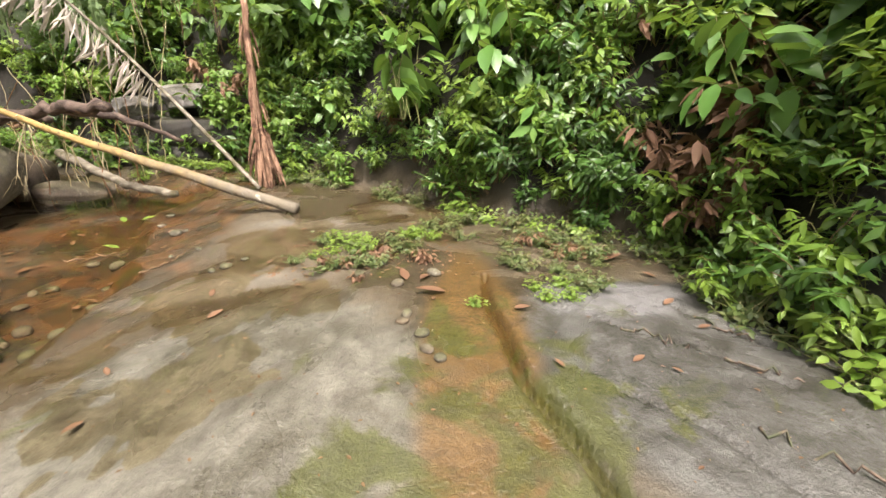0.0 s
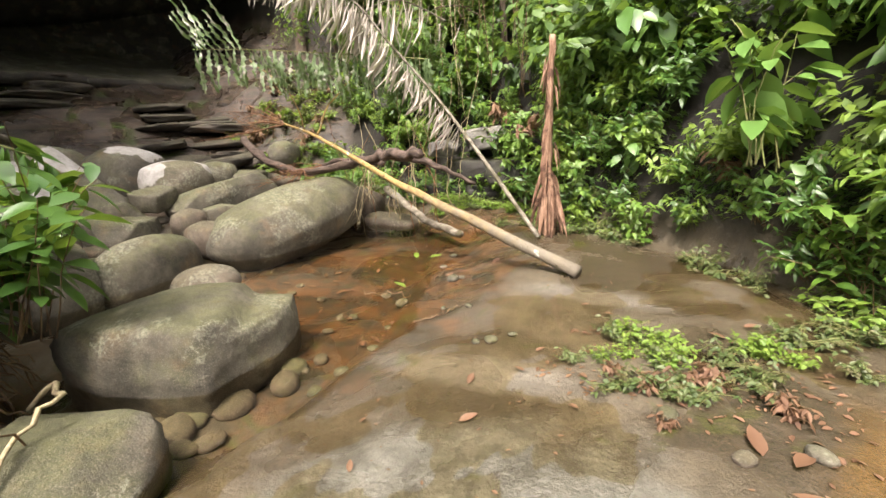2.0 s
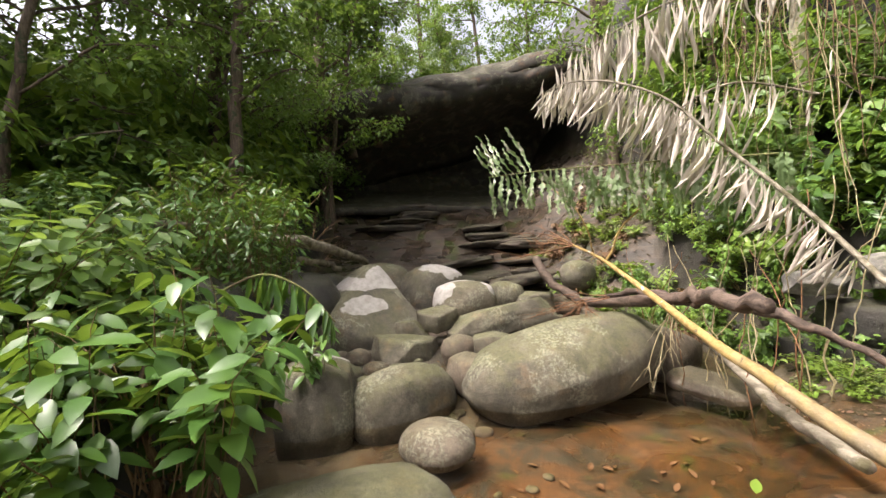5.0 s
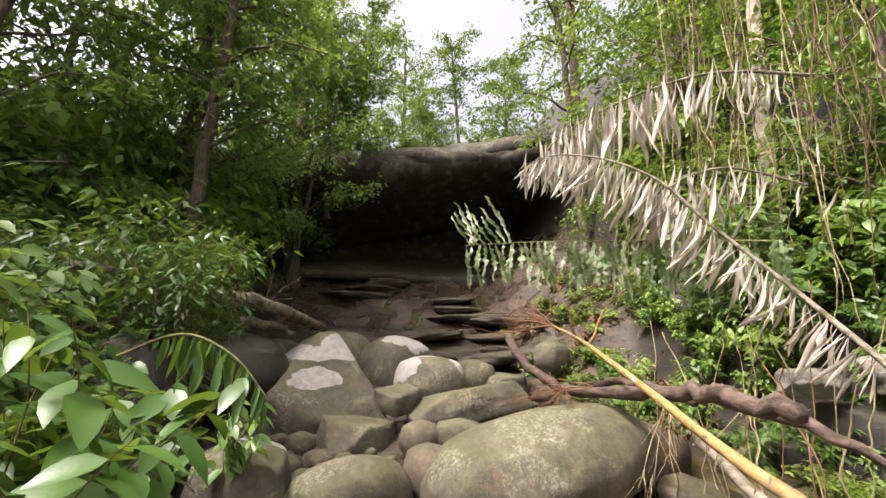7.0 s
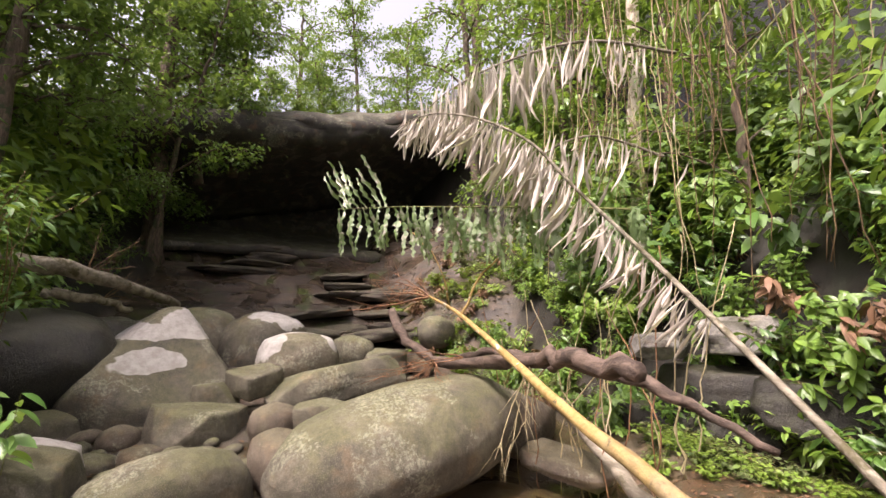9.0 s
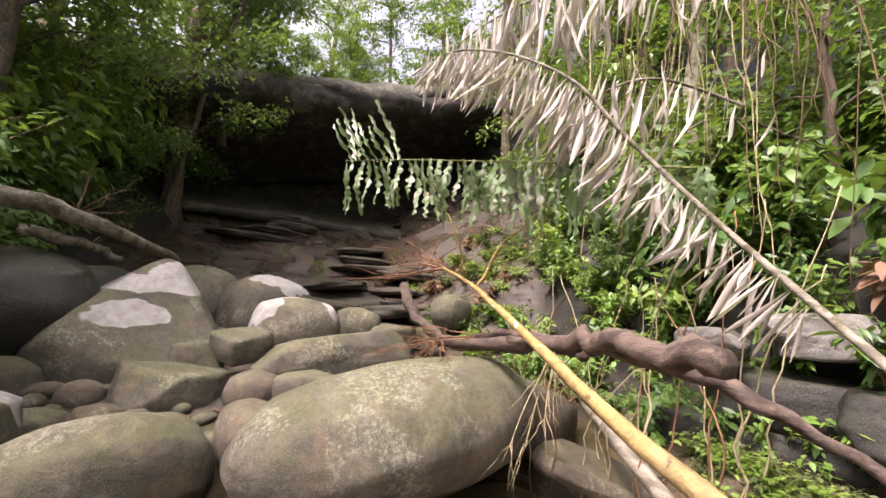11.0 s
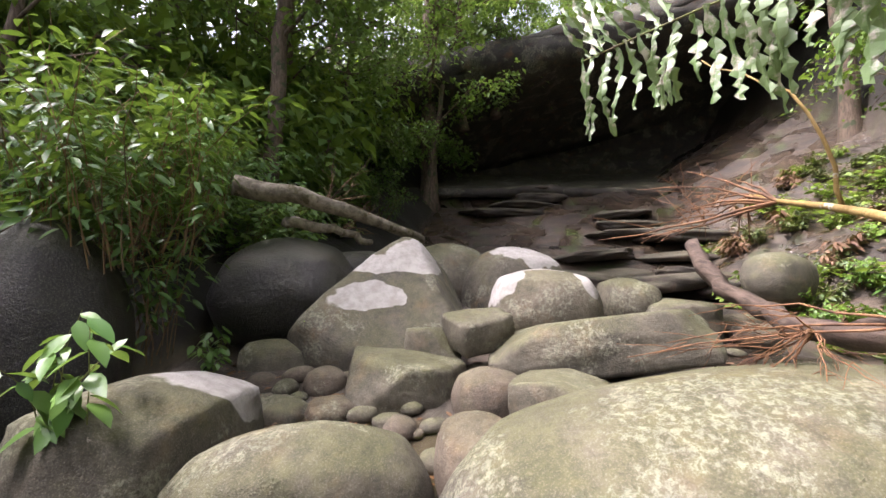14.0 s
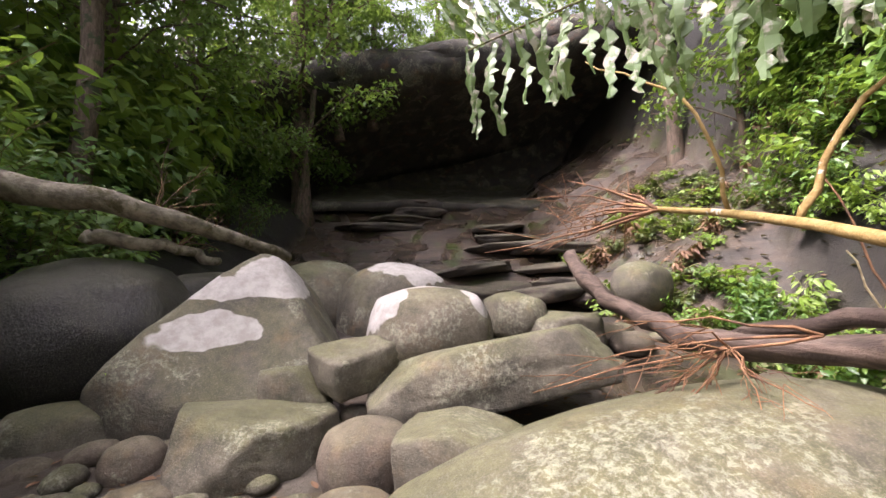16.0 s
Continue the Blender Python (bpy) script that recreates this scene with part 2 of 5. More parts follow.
M_STRAW = leaf_mat("frond_dry", (0.27, 0.225, 0.18), (0.60, 0.53, 0.46), 0.55, 0.2)
M_FISH = leaf_mat("frond_green", (0.07, 0.14, 0.04), (0.17, 0.23, 0.10), 0.45, 0.25, spots=(0.33, 0.305, 0.245))
M_STEM = bark("stem_green", (0.10, 0.12, 0.03), (0.16, 0.15, 0.06), (0.08, 0.06, 0.03))
M_TWIG = bark("twig_brown", (0.10, 0.06, 0.03), (0.20, 0.13, 0.07), (0.06, 0.04, 0.025))
M_TWIG_RED = bark("twig_red", (0.13, 0.06, 0.03), (0.22, 0.115, 0.055), (0.08, 0.04, 0.025))
M_VINE = bark("vine_straw", (0.30, 0.24, 0.13), (0.42, 0.36, 0.22), (0.18, 0.14, 0.08))
def pole_mat():
    """Yellow bark, grey and worn towards the fallen end, with pale lichen spots."""
    n = Net("log_yellow")
    w = n.obj()
    g = n.noise(w, 9, 6, 0.7)
    col = n.mix(n.step(g, 0.35, 0.65), (0.20, 0.13, 0.04), (0.31, 0.215, 0.08))
    end = n.node("ShaderNodeVectorMath", operation="LENGTH")
    n.put(end.inputs[0], w)
    worn = n.math("ADD", n.math("MULTIPLY", end.outputs["Value"], -0.4), n.math("MULTIPLY", n.noise(w, 5, 4), 1.6))
    col = n.mix(n.step(worn, -0.5, 0.7), col, n.mix(g, (0.10, 0.085, 0.06), (0.20, 0.17, 0.125)))
    col = n.mix(n.step(n.noise(w, 6.5, 5, 0.6), 0.62, 0.66), col, (0.45, 0.44, 0.38))
    col = n.mix(n.step(n.noise(w, 14, 5, 0.7), 0.58, 0.70), col, (0.07, 0.055, 0.03))
    n.bump(n.math("ADD", g, n.noise(w, 40, 4)), 0.6, 0.012)
    return n.finish(col, 0.75, 0.3)


M_YLOG = pole_mat()
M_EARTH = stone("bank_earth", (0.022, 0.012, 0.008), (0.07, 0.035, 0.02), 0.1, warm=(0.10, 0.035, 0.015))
M_DLOG = bark("log_dark", (0.035, 0.024, 0.018), (0.12, 0.085, 0.065), (0.065, 0.045, 0.035), (1.5, 8, 8), 2.0)
M_GREYLOG = bark("log_grey", (0.10, 0.085, 0.06), (0.24, 0.21, 0.16), (0.07, 0.06, 0.03), (1.5, 6, 6), 2.0)
M_TRUNK = bark("trunk_bark", (0.065, 0.045, 0.032), (0.15, 0.11, 0.08), (0.045, 0.055, 0.025))
M_TRUNK_PALE = bark("trunk_pale", (0.30, 0.26, 0.19), (0.48, 0.43, 0.34), (0.14, 0.11, 0.06))
M_SHRED = bark("dead_sheath", (0.15, 0.075, 0.045), (0.32, 0.20, 0.13), (0.08, 0.04, 0.025), (14, 14, 1.2), 3.0)


# ---- mesh helpers ----
def obj_from(name, verts, faces, material, parent=None, smooth=False, label=""):
    me = bpy.data.meshes.new(name)
    me.from_pydata([tuple(v) for v in verts], [], faces)
    me.materials.append(material)
    if smooth:
        me.shade_smooth()
    ob = new(name, me)
    if parent:
        ob.parent = parent
    if label:
        tagged(ob, label)
    return ob


def base(name, x, y, z, rz=0.0):
    ob = new(name)
    ob.empty_display_size = 0.1
    ob.matrix_world = pose(x, y, z, 0, 0, rz)
    return ob


def tube_data(points, radii, sides=8, seed=0, wobble=0.0):
    """A bent, tapered, closed tube through points."""
    rnd = random.Random(seed)
    pts = [Vector(p) for p in points]
    vs, fs = [], []
    ref = Vector((0.3, 0.2, 1)).normalized()
    for i, p in enumerate(pts):
        d = (pts[min(i + 1, len(pts) - 1)] - pts[max(i - 1, 0)]).normalized()
        if abs(d.dot(ref)) > 0.95:
            ref = Vector((1, 0.2, 0))
        u = d.cross(ref).normalized()
        v = d.cross(u)
        for k in range(sides):
            a = 2 * math.pi * k / sides
            r = radii[i] * (1 + wobble * (rnd.random() - 0.5))
            vs.append(p + u * (r * math.cos(a)) + v * (r * math.sin(a)))
    for i in range(len(pts) - 1):
        for k in range(sides):
            a, b = i * sides + k, i * sides + (k + 1) % sides
            fs.append((a, b, b + sides, a + sides))
    fs.append(tuple(range(sides - 1, -1, -1)))
    fs.append(tuple(range(len(vs) - sides, len(vs))))
    return vs, fs


def join(parts):
    vs, fs = [], []
    for v, f in parts:
        o = len(vs)
        vs += list(v)
        fs += [tuple(i + o for i in q) for q in f]
    return vs, fs


def bend(points, n, jitter=0.0, seed=0):
    """A smooth line with n points through few points."""
    rnd = random.Random(seed)
    p = np.array(points, float)
    m = len(p)
    out = []
    for s in np.linspace(0, m - 1, n):
        i = min(int(s), m - 2)
        u = s - i
        p0, p1, p2, p3 = p[max(i - 1, 0)], p[i], p[i + 1], p[min(i + 2, m - 1)]
        q = 0.5 * (2 * p1 + (p2 - p0) * u + (2 * p0 - 5 * p1 + 4 * p2 - p3) * u * u + (3 * p1 - p0 - 3 * p2 + p3) * u ** 3)
        out.append(Vector(q + np.array([rnd.uniform(-1, 1) for _ in range(3)]) * jitter * (0 < s < m - 1)))
    return out


def taper(a, b, n):
    return [a + (b - a) * i / (n - 1) for i in range(n)]


def leaf_template(length=1.0, width=0.4, segs=4, fold=0.12, droop=0.25, tip=0.8):
    """One leaf along +y, upper side +z: a midrib and two blades, pointed."""
    vs, fs = [(0, 0, 0)], []
    for i in range(1, segs):
        u = i / segs
        w = width * 0.5 * math.sin(math.pi * u ** tip) ** 0.8
        z = -droop * u * u * length
        vs += [(-w, u * length, z + fold * w), (0, u * length, z), (w, u * length, z + fold * w)]
    vs.append((0, length, -droop * length))
    fs += [(0, 2, 1), (0, 3, 2)]
    for i in range(segs - 2):
        a = 1 + 3 * i
        fs += [(a, a + 1, a + 4, a + 3), (a + 1, a + 2, a + 5, a + 4)]
    a, t = 1 + 3 * (segs - 2), len(vs) - 1
    fs += [(a, a + 1, t), (a + 1, a + 2, t)]
    return np.array(vs), fs


def scatter_leaves(template, mats):
    """All copies of one leaf in one mesh: mats are 3 x 4 arrays."""
    tv, tf = template
    m = np.array(mats)
    if not len(m):
        return [], []
    v = np.einsum("nij,kj->nki", m[:, :, :3], tv) + m[:, None, :, 3]
    k = len(tv)
    fs = [tuple(i + o for i in f) for o in range(0, k * len(m), k) for f in tf]
    return [tuple(x) for x in v.reshape(-1, 3)], fs


def leaf_at(p, out, scale, roll=0.0, up=Vector((0, 0, 1))):
    """The 3 x 4 matrix of a leaf at p that points along out."""
    y = Vector(out).normalized()
    x = y.cross(up)
    x = x.normalized() if x.length > 1e-4 else Vector((1, 0, 0))
    z = x.cross(y)
    c, s = math.cos(roll), math.sin(roll)
    x, z = x * c + z * s, z * c - x * s
    return [[x[i] * scale, y[i] * scale, z[i] * scale, p[i]] for i in range(3)]


def plant_data(seed, stems, height, spread, leaf_len, per_stem, lean=(0, 0), start=0.25, droop=0.3, twig=0.006, clump=0.0):
    """Stems that rise and arch outward, and the leaf places along them."""
    rnd = random.Random(seed)
    tubes, places = [], []
    for s in range(stems):
        a = rnd.uniform(0, 2 * math.pi)
        h = height * rnd.uniform(0.6, 1.1)
        r = spread * rnd.uniform(0.3, 1.0)
        foot = Vector((rnd.uniform(-1, 1), rnd.uniform(-1, 1), 0)) * spread * 0.25
        top = foot + Vector((math.cos(a) * r + lean[0], math.sin(a) * r + lean[1], h))
        mid = foot + Vector(((top - foot).x * 0.35, (top - foot).y * 0.35, h * 0.65))
        pts = bend([foot, mid, top], 6, spread * 0.03, seed * 31 + s)
        tubes.append(tube_data(pts, taper(twig, twig * 0.4, 6), 3))
        for k in range(per_stem):
            u = start + (1 - start) * (k + rnd.random()) / per_stem
            i = min(int(u * 5), 4)
            p = pts[i].lerp(pts[i + 1], u * 5 - i)
            b = rnd.uniform(0, 2 * math.pi)
            out = Vector((math.cos(b), math.sin(b), rnd.uniform(-droop - 0.3, 0.5 - droop))) + Vector((lean[0], lean[1], 0)) * 0.6
            reach = clump * rnd.random()
            places.append(leaf_at(p + out * reach, out, leaf_len * rnd.uniform(0.55, 1.15), rnd.uniform(-0.6, 0.6)))
    return tubes, places


def plant(name, seed, leaf, m_leaf, m_stem, label, category, group, **how):
    tubes, places = plant_data(seed, **how)
    ob = base(name, 0, 0, 0)
    tagged(obj_from("stem", *join(tubes), m_stem, ob), kind="stuff")
    tagged(obj_from("foliage", *scatter_leaves(leaf, places), m_leaf, ob, True), kind="stuff")
    return tagged(ob, label, category, group)


# ---- the land ----
BED = [(2.7, -3.0), (2.15, 1.5), (1.85, 2.1), (2.05, 3.05), (1.4, 3.75), (0.65, 4.1), (-0.15, 4.95), (-1.05, 5.7), (-2.2, 6.3), (-3.2, 7.1), (-4.6, 7.9), (-7, 8.3), (-9.5, 9.0),
       (-11.0, 10.8), (-14, 12.2), (-18, 13.2), (-26, 13.5), (-26, 2.5), (-18, 2.0), (-14, 1.2), (-11, 1.0), (-9, 0.7), (-7.5, 0.6), (-5.8, 0.75), (-4.7, 0.6), (-3.7, 0.1), (-2.9, -1.0), (-2.7, -3.0)]
CRACKS = [[(0.9, 2.05), (1.1, 1.9), (1.3, 1.8), (1.55, 1.5)], [(1.35, 2.25), (1.5, 1.95), (1.75, 1.75)], [(0.75, 1.5), (1.0, 1.3), (1.2, 0.95)]]
SHORE = [(1.0, -2.35), (2.0, -2.4), (3.2, -2.5), (3.6, -2.9), (4.8, -3.3), (5.5, -3.7), (6.2, -4.3), (6.7, -5.4), (7.2, -7.0)]
CRACK = [(0.3, 2.75), (0.27, 2.35), (0.33, 2.0), (0.36, 1.6), (0.5, 1.25), (0.62, 0.8)]


def seg_dist(x, y, line, closed):
    best = np.full(x.shape, 1e9)
    for (ax, ay), (bx, by) in zip(line, line[1:] + line[:1] if closed else line[1:]):
        dx, dy = bx - ax, by - ay
        u = np.clip(((x - ax) * dx + (y - ay) * dy) / (dx * dx + dy * dy), 0, 1)
        best = np.minimum(best, np.hypot(x - ax - u * dx, y - ay - u * dy))
    return best


def inside(x, y, line):
    c = np.zeros(x.shape, bool)
    for (ax, ay), (bx, by) in zip(line, line[1:] + line[:1]):
        if ay != by:
            c ^= ((ay > y) != (by > y)) & (x < (bx - ax) * (y - ay) / (by - ay) + ax)
    return c


def smooth(v, a, b):
    u = np.clip((v - a) / (b - a), 0, 1)
    return u * u * (3 - 2 * u)


def waves(x, y, k, seed):
    r = np.random.RandomState(seed)
    out = np.zeros(np.shape(x))
    for i in range(6):
        a, f, p = r.uniform(0, 6.28), k * (0.6 + 0.5 * i), r.uniform(0, 6.28)
        out = out + np.sin((x * math.cos(a) + y * math.sin(a)) * f + p) / (1 + 0.5 * i)
    return out / 3


def bed_height(x, y):
    """The smooth bed: the slab, the pool, and the ledges up to the overhang."""
    sx = np.interp(y, [p[0] for p in SHORE], [p[1] for p in SHORE])
    d = x - sx + 0.22 * waves(x, y, 1.6, 12) + 0.07 * waves(x, y, 6.0, 13)
    slab = 0.24 * smooth(d, -0.05, 1.5)
    pool = -0.22 * smooth(-d, 0.0, 0.5)
    low = np.where(d > 0, slab, pool)
    up = np.interp(x, [-26, -22, -19.5, -17, -14, -11.5, -9.5, -8.3, -7.2, -6.6, -6.0], [4.9, 4.6, 4.0, 2.6, 1.35, 0.95, 0.62, 0.38, 0.2, 0.04, -0.22])
    lev = 0.36
    st = np.floor(up / lev + 0.25 * waves(x, y, 0.7, 5))
    fr = up / lev + 0.25 * waves(x, y, 0.7, 5) - st
    stepped = (st + smooth(fr, 0.72, 1.0)) * lev
    up2 = np.where(x < -10.5, stepped * 0.95 + up * 0.05, up)
    foot = np.interp(x, [-24, -18, -14, -10, -9], [10.2, 9.4, 8.2, 7.4, 7.2])
    up2 = up2 + 0.72 * np.maximum(0, y - foot + 0.35 * waves(x, y, 0.9, 21)) * smooth(-x, 8.8, 10.5) + 0.05 * np.floor(3 * waves(x, y, 1.3, 22)) * smooth(y - foot, 0, 0.6) * smooth(-x, 8.8, 10.5)
    k = smooth(-x, 5.9, 6.8)
    return low * (1 - k) + up2 * k


def land(x, y):
    b = bed_height(x, y)
    d = seg_dist(x, y, BED, True)
    ins = inside(x, y, BED)
    right = y > np.interp(x, [-26, -10, -6, -3, 0, 4], [6, 4.5, 3.8, 3.0, 1.0, -2.0])
    high = np.where(right, 1.9 * (1 - np.exp(-d / 0.55)) + 0.55 * d, 0.55 * (1 - np.exp(-d / 0.4)) + 0.42 * d)
    high = np.minimum(high, 7 + 0.05 * d) * (1 + 0.12 * waves(x, y, 1.1, 8))
    z = b + np.where(ins, 0.0, high)
    near = ins & (x > -3.2)
    z = z + np.where(near, 0.02 * waves(x, y, 3.2, 2) + 0.006 * waves(x, y, 17, 3), 0.05 * waves(x, y, 2.4, 4) + 0.02 * waves(x, y, 9, 6))
    c = seg_dist(x, y, CRACK, False)
    z = z - 0.065 * np.exp(-(c / 0.02) ** 2)
    for line in CRACKS:
        z = z - 0.03 * np.exp(-(seg_dist(x, y, line, False) / 0.014) ** 2)
    # the slab beyond the crack stands a little higher, with a broken edge
    side = x - np.interp(y, [p[1] for p in CRACK[::-1]], [p[0] for p in CRACK[::-1]])
    z = z + np.where(near & (y < 2.6), 0.05 * smooth(side, 0.0, 0.06) * smooth(-y, -2.7, -2.3), 0)
    return z, ins, d


def height(x, y):
    return float(land(np.array([float(x)]), np.array([float(y)]))[0][0])


def steps(stops):
    out = [stops[0][0]]
    for (a, s), (b, _) in zip(stops, stops[1:]):
        n = max(1, round((b - a) / s))
        out += [a + (b - a) * (i + 1) / n for i in range(n)]
    return out


def build_land():
    xs = np.array(steps([(-400, 100), (-100, 20), (-40, 4), (-27, 0.35), (-9, 0.12), (-3.4, 0.045), (-1.2, 0.03), (0.1, 0.022), (1.9, 0.05), (3, 0.3), (9, 4), (40, 20), (100, 100), (400, 1)]))
    ys = np.array(steps([(-400, 100), (-100, 20), (-40, 4), (-8, 0.5), (-1, 0.1), (0.4, 0.03), (3.2, 0.05), (7, 0.16), (14, 1), (40, 20), (100, 100), (400, 1)]))
    gx, gy = np.meshgrid(xs, ys)
    z, ins, d = land(gx.ravel(), gy.ravel())
    vs = np.stack([gx.ravel(), gy.ravel(), z], 1)
    w, h = len(xs), len(ys)
    fs = [(j * w + i, j * w + i + 1, j * w + w + i + 1, j * w + w + i) for j in range(h - 1) for i in range(w - 1)]
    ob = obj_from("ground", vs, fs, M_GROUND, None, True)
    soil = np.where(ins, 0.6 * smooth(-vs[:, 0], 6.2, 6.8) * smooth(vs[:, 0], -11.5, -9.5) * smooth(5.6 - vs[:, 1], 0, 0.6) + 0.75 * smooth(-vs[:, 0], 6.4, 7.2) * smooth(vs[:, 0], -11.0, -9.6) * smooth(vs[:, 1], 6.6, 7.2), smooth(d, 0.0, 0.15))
    ledge = np.where(ins, smooth(-vs[:, 0], 7.0, 9.0), 0.0)
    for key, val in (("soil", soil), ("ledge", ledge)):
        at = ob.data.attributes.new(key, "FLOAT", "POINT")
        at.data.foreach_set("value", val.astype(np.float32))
    tagged(ob, "wet brown sandstone stream bed with mossy soil banks", "ground", kind="structure")
    wx, wy = np.array(steps([(-7.4, 0.15), (2.3, 1)])), np.array(steps([(-3, 0.15), (7.4, 1)]))
    gx, gy = np.meshgrid(wx, wy)
    wz = np.maximum(0.0, bed_height(gx.ravel(), gy.ravel()) - 0.004)
    w = len(wx)
    fs = [(j * w + i, j * w + i + 1, j * w + w + i + 1, j * w + w + i) for j in range(len(wy) - 1) for i in range(w - 1)]
    water = obj_from("water", np.stack([gx.ravel(), gy.ravel(), wz], 1), fs, M_WATER, None, True)
    tagged(water, "clear shallow brown stream water over rock", "water", kind="structure")


build_land()


def build_cliff():
    """The dark rock overhang at the head of the stream: floor, back wall, roof and top in one bent sheet."""
    prof = [(-19.0, 3.6), (-22.5, 4.6), (-24.5, 5.4), (-24.8, 7.0), (-23.5, 8.6), (-20.5, 9.4), (-18.6, 9.7), (-18.3, 10.1), (-18.9, 10.7), (-21.5, 11.2), (-26, 12.0), (-34, 13.5)]
    line = bend([(a, 0, b) for a, b in prof], 70)
    ys = np.linspace(-7.0, 22, 110)
    vs = []
    for y in ys:
        for i, p in enumerate(line):
            q = Vector((p.x * 0.35, y * 0.35, p.z * 1.2))
            k = noise.fractal(q, 1.0, 2.0, 4)
            bow = 0.035 * (y - 9) ** 2 * (0.5 if y < 9 else 0.6)
            vs.append((p.x + 0.45 * k + bow * 0.6, y, p.z + 0.14 * noise.fractal(q * 1.7, 1.0, 2.0, 3) + (i > 22) * (-1.3 + 0.25 * max(-7.0, min(y - 7, 5.0)))))
    n = len(line)
    fs = [(j * n + i, j * n + i + 1, j * n + n + i + 1, j * n + n + i) for j in range(len(ys) - 1) for i in range(n - 1)]
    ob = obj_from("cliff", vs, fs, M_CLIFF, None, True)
    m = ob.modifiers.new("thick", "SOLIDIFY")
    m.thickness = 0.3
    tagged(ob, "dark overhanging rock cliff above the stream head", "cliff", kind="structure")


build_cliff()


# ---- boulders ----
def boulder(name, x, y, z, size, turn=(0, 0, 0), seed=1, material=None, label="", rough=0.16, boxy=0.0, cuts=0, fine=4, shoulder=None, chip=0.0, flats=()):
    """A worn stone: a ball drawn towards a box, cut by planes, rubbed round, with dents, chipped ridges and perhaps a lower shoulder."""
    rnd = random.Random(seed)
    bm = bmesh.new()
    bmesh.ops.create_icosphere(bm, subdivisions=fine, radius=1.0)
    planes = []
    for _ in range(cuts):
        d = Vector((rnd.uniform(-1, 1), rnd.uniform(-1, 1), rnd.uniform(-0.3, 0.9))).normalized()
        planes.append((d, rnd.uniform(0.55, 0.8)))
    planes += [(Vector(d).normalized(), h) for d, h in flats]
    off = Vector((seed * 3.7, seed * 1.3, seed * 2.1))
    for v in bm.verts:
        p = v.co.copy()
        m = max(abs(p.x), abs(p.y), abs(p.z))
        p = p.lerp(p / m * 0.86, boxy)
        for d, h in planes:
            e = p.dot(d) - h
            if e > 0:
                p -= d * e * 0.85
        if shoulder:
            ax, start, top = shoulder
            u = min(1.0, max(0.0, (p.dot(Vector(ax)) - start) / 0.12))
            if p.z > top:
                p.z -= (p.z - top) * 0.8 * u * u * (3 - 2 * u)
        if chip:
            p -= v.co * chip * max(0.0, noise.ridged_multi_fractal(p * 1.6 + off, 1.0, 2.1, 4, 0.9, 2.0) - 1.1)
        k = noise.fractal(p * 0.9 + off, 1.0, 2.0, 2) * rough + noise.fractal(p * 3.2 + off, 1.0, 2.0, 3) * rough * 0.22
        p += v.co * k
        v.co = Vector((p.x * size[0], p.y * size[1], p.z * size[2]))
    me = bpy.data.meshes.new(name)
    bm.to_mesh(me)
    bm.free()
    me.materials.append(material or M_STONE)
    me.shade_smooth()
    ob = new(name, me)
    ob.matrix_world = pose(x, y, z, *turn)
    return tagged(ob, label or "rounded grey-brown boulder in the stream", "boulder", "boulders in the stream")


G = "grey-brown boulder with thin green film, in the stream"
# The bright sun patches on these boulders are painted into the stone's colour.
SUN_PATCH_A = stone("sun_patched_stone_a", (0.055, 0.048, 0.036), (0.125, 0.11, 0.08), 0.4, [((-9.3, 2.98, 1.5), (0.9, 0.5, 0.26)), ((-9.4, 2.3, 1.36), (0.9, 0.5, 0.13)), ((-8.85, 2.42, 1.02), (0.8, 0.46, 0.16)), ((-10.5, 4.35, 1.6), (0.5, 0.6, 0.42))])
SUN_PATCH_B = stone("sun_patched_stone_b", (0.085, 0.072, 0.05), (0.185, 0.155, 0.11), 0.4, [((-8.85, 3.82, 1.2), (0.42, 0.28, 0.42)), ((-9.2, 4.25, 1.36), (0.3, 0.55, 0.2)), ((-8.75, 4.72, 1.22), (0.3, 0.16, 0.22))])
SUN_PATCH_C = stone("sun_patched_stone_c", (0.058, 0.05, 0.036), (0.135, 0.12, 0.085), 0.5, [((-6.95, 1.95, 0.62), (0.44, 0.36, 0.4))])
# the large stones, downstream to upstream
boulder("boulder", -3.88, 2.08, 0.04, (0.82, 0.7, 0.46), (-3, -3, 23), 3, M_STONE, "large mossy grey boulder with a lower shoulder at the pool's edge", 0.09, 0.45, 1, 5, ((0.9, 0.43, 0), 0.5, 0.46), 0.05)
boulder("boulder", -3.0, 1.0, 0.0, (0.5, 0.42, 0.34), (0, 0, 35), 34, M_STONE, "squarish boulder with a pale root across it", 0.1, 0.45, 2, 4, None, 0.03)
boulder("boulder", -6.31, 4.8, 0.31, (0.79, 1.42, 0.55), (9, 0, 2), 5, M_STONE, "very large smooth olive-brown boulder beside the pool", 0.06, 0.15, 0, 5, None, 0.012)
boulder("boulder", -6.42, 2.73, 0.06, (0.40, 0.74, 0.46), (0, 1, 23), 6, M_STONE, "smooth rounded grey boulder between larger ones", 0.06, 0.15, 0, 5, None, 0.012)
boulder("boulder", -5.22, 2.84, 0.06, (0.36, 0.33, 0.21), (0, 0, 42), 7, M_STONE_WARM, "small smooth oval brown boulder in the pool", 0.05, 0.05)
boulder("boulder", -6.59, 1.72, 0.12, (0.76, 0.5, 0.62), (-4, -3, 1), 8, SUN_PATCH_C, "flat-topped mossy boulder with a sun patch painted pale", 0.06, 0.4, 0, 5, None, 0.02)
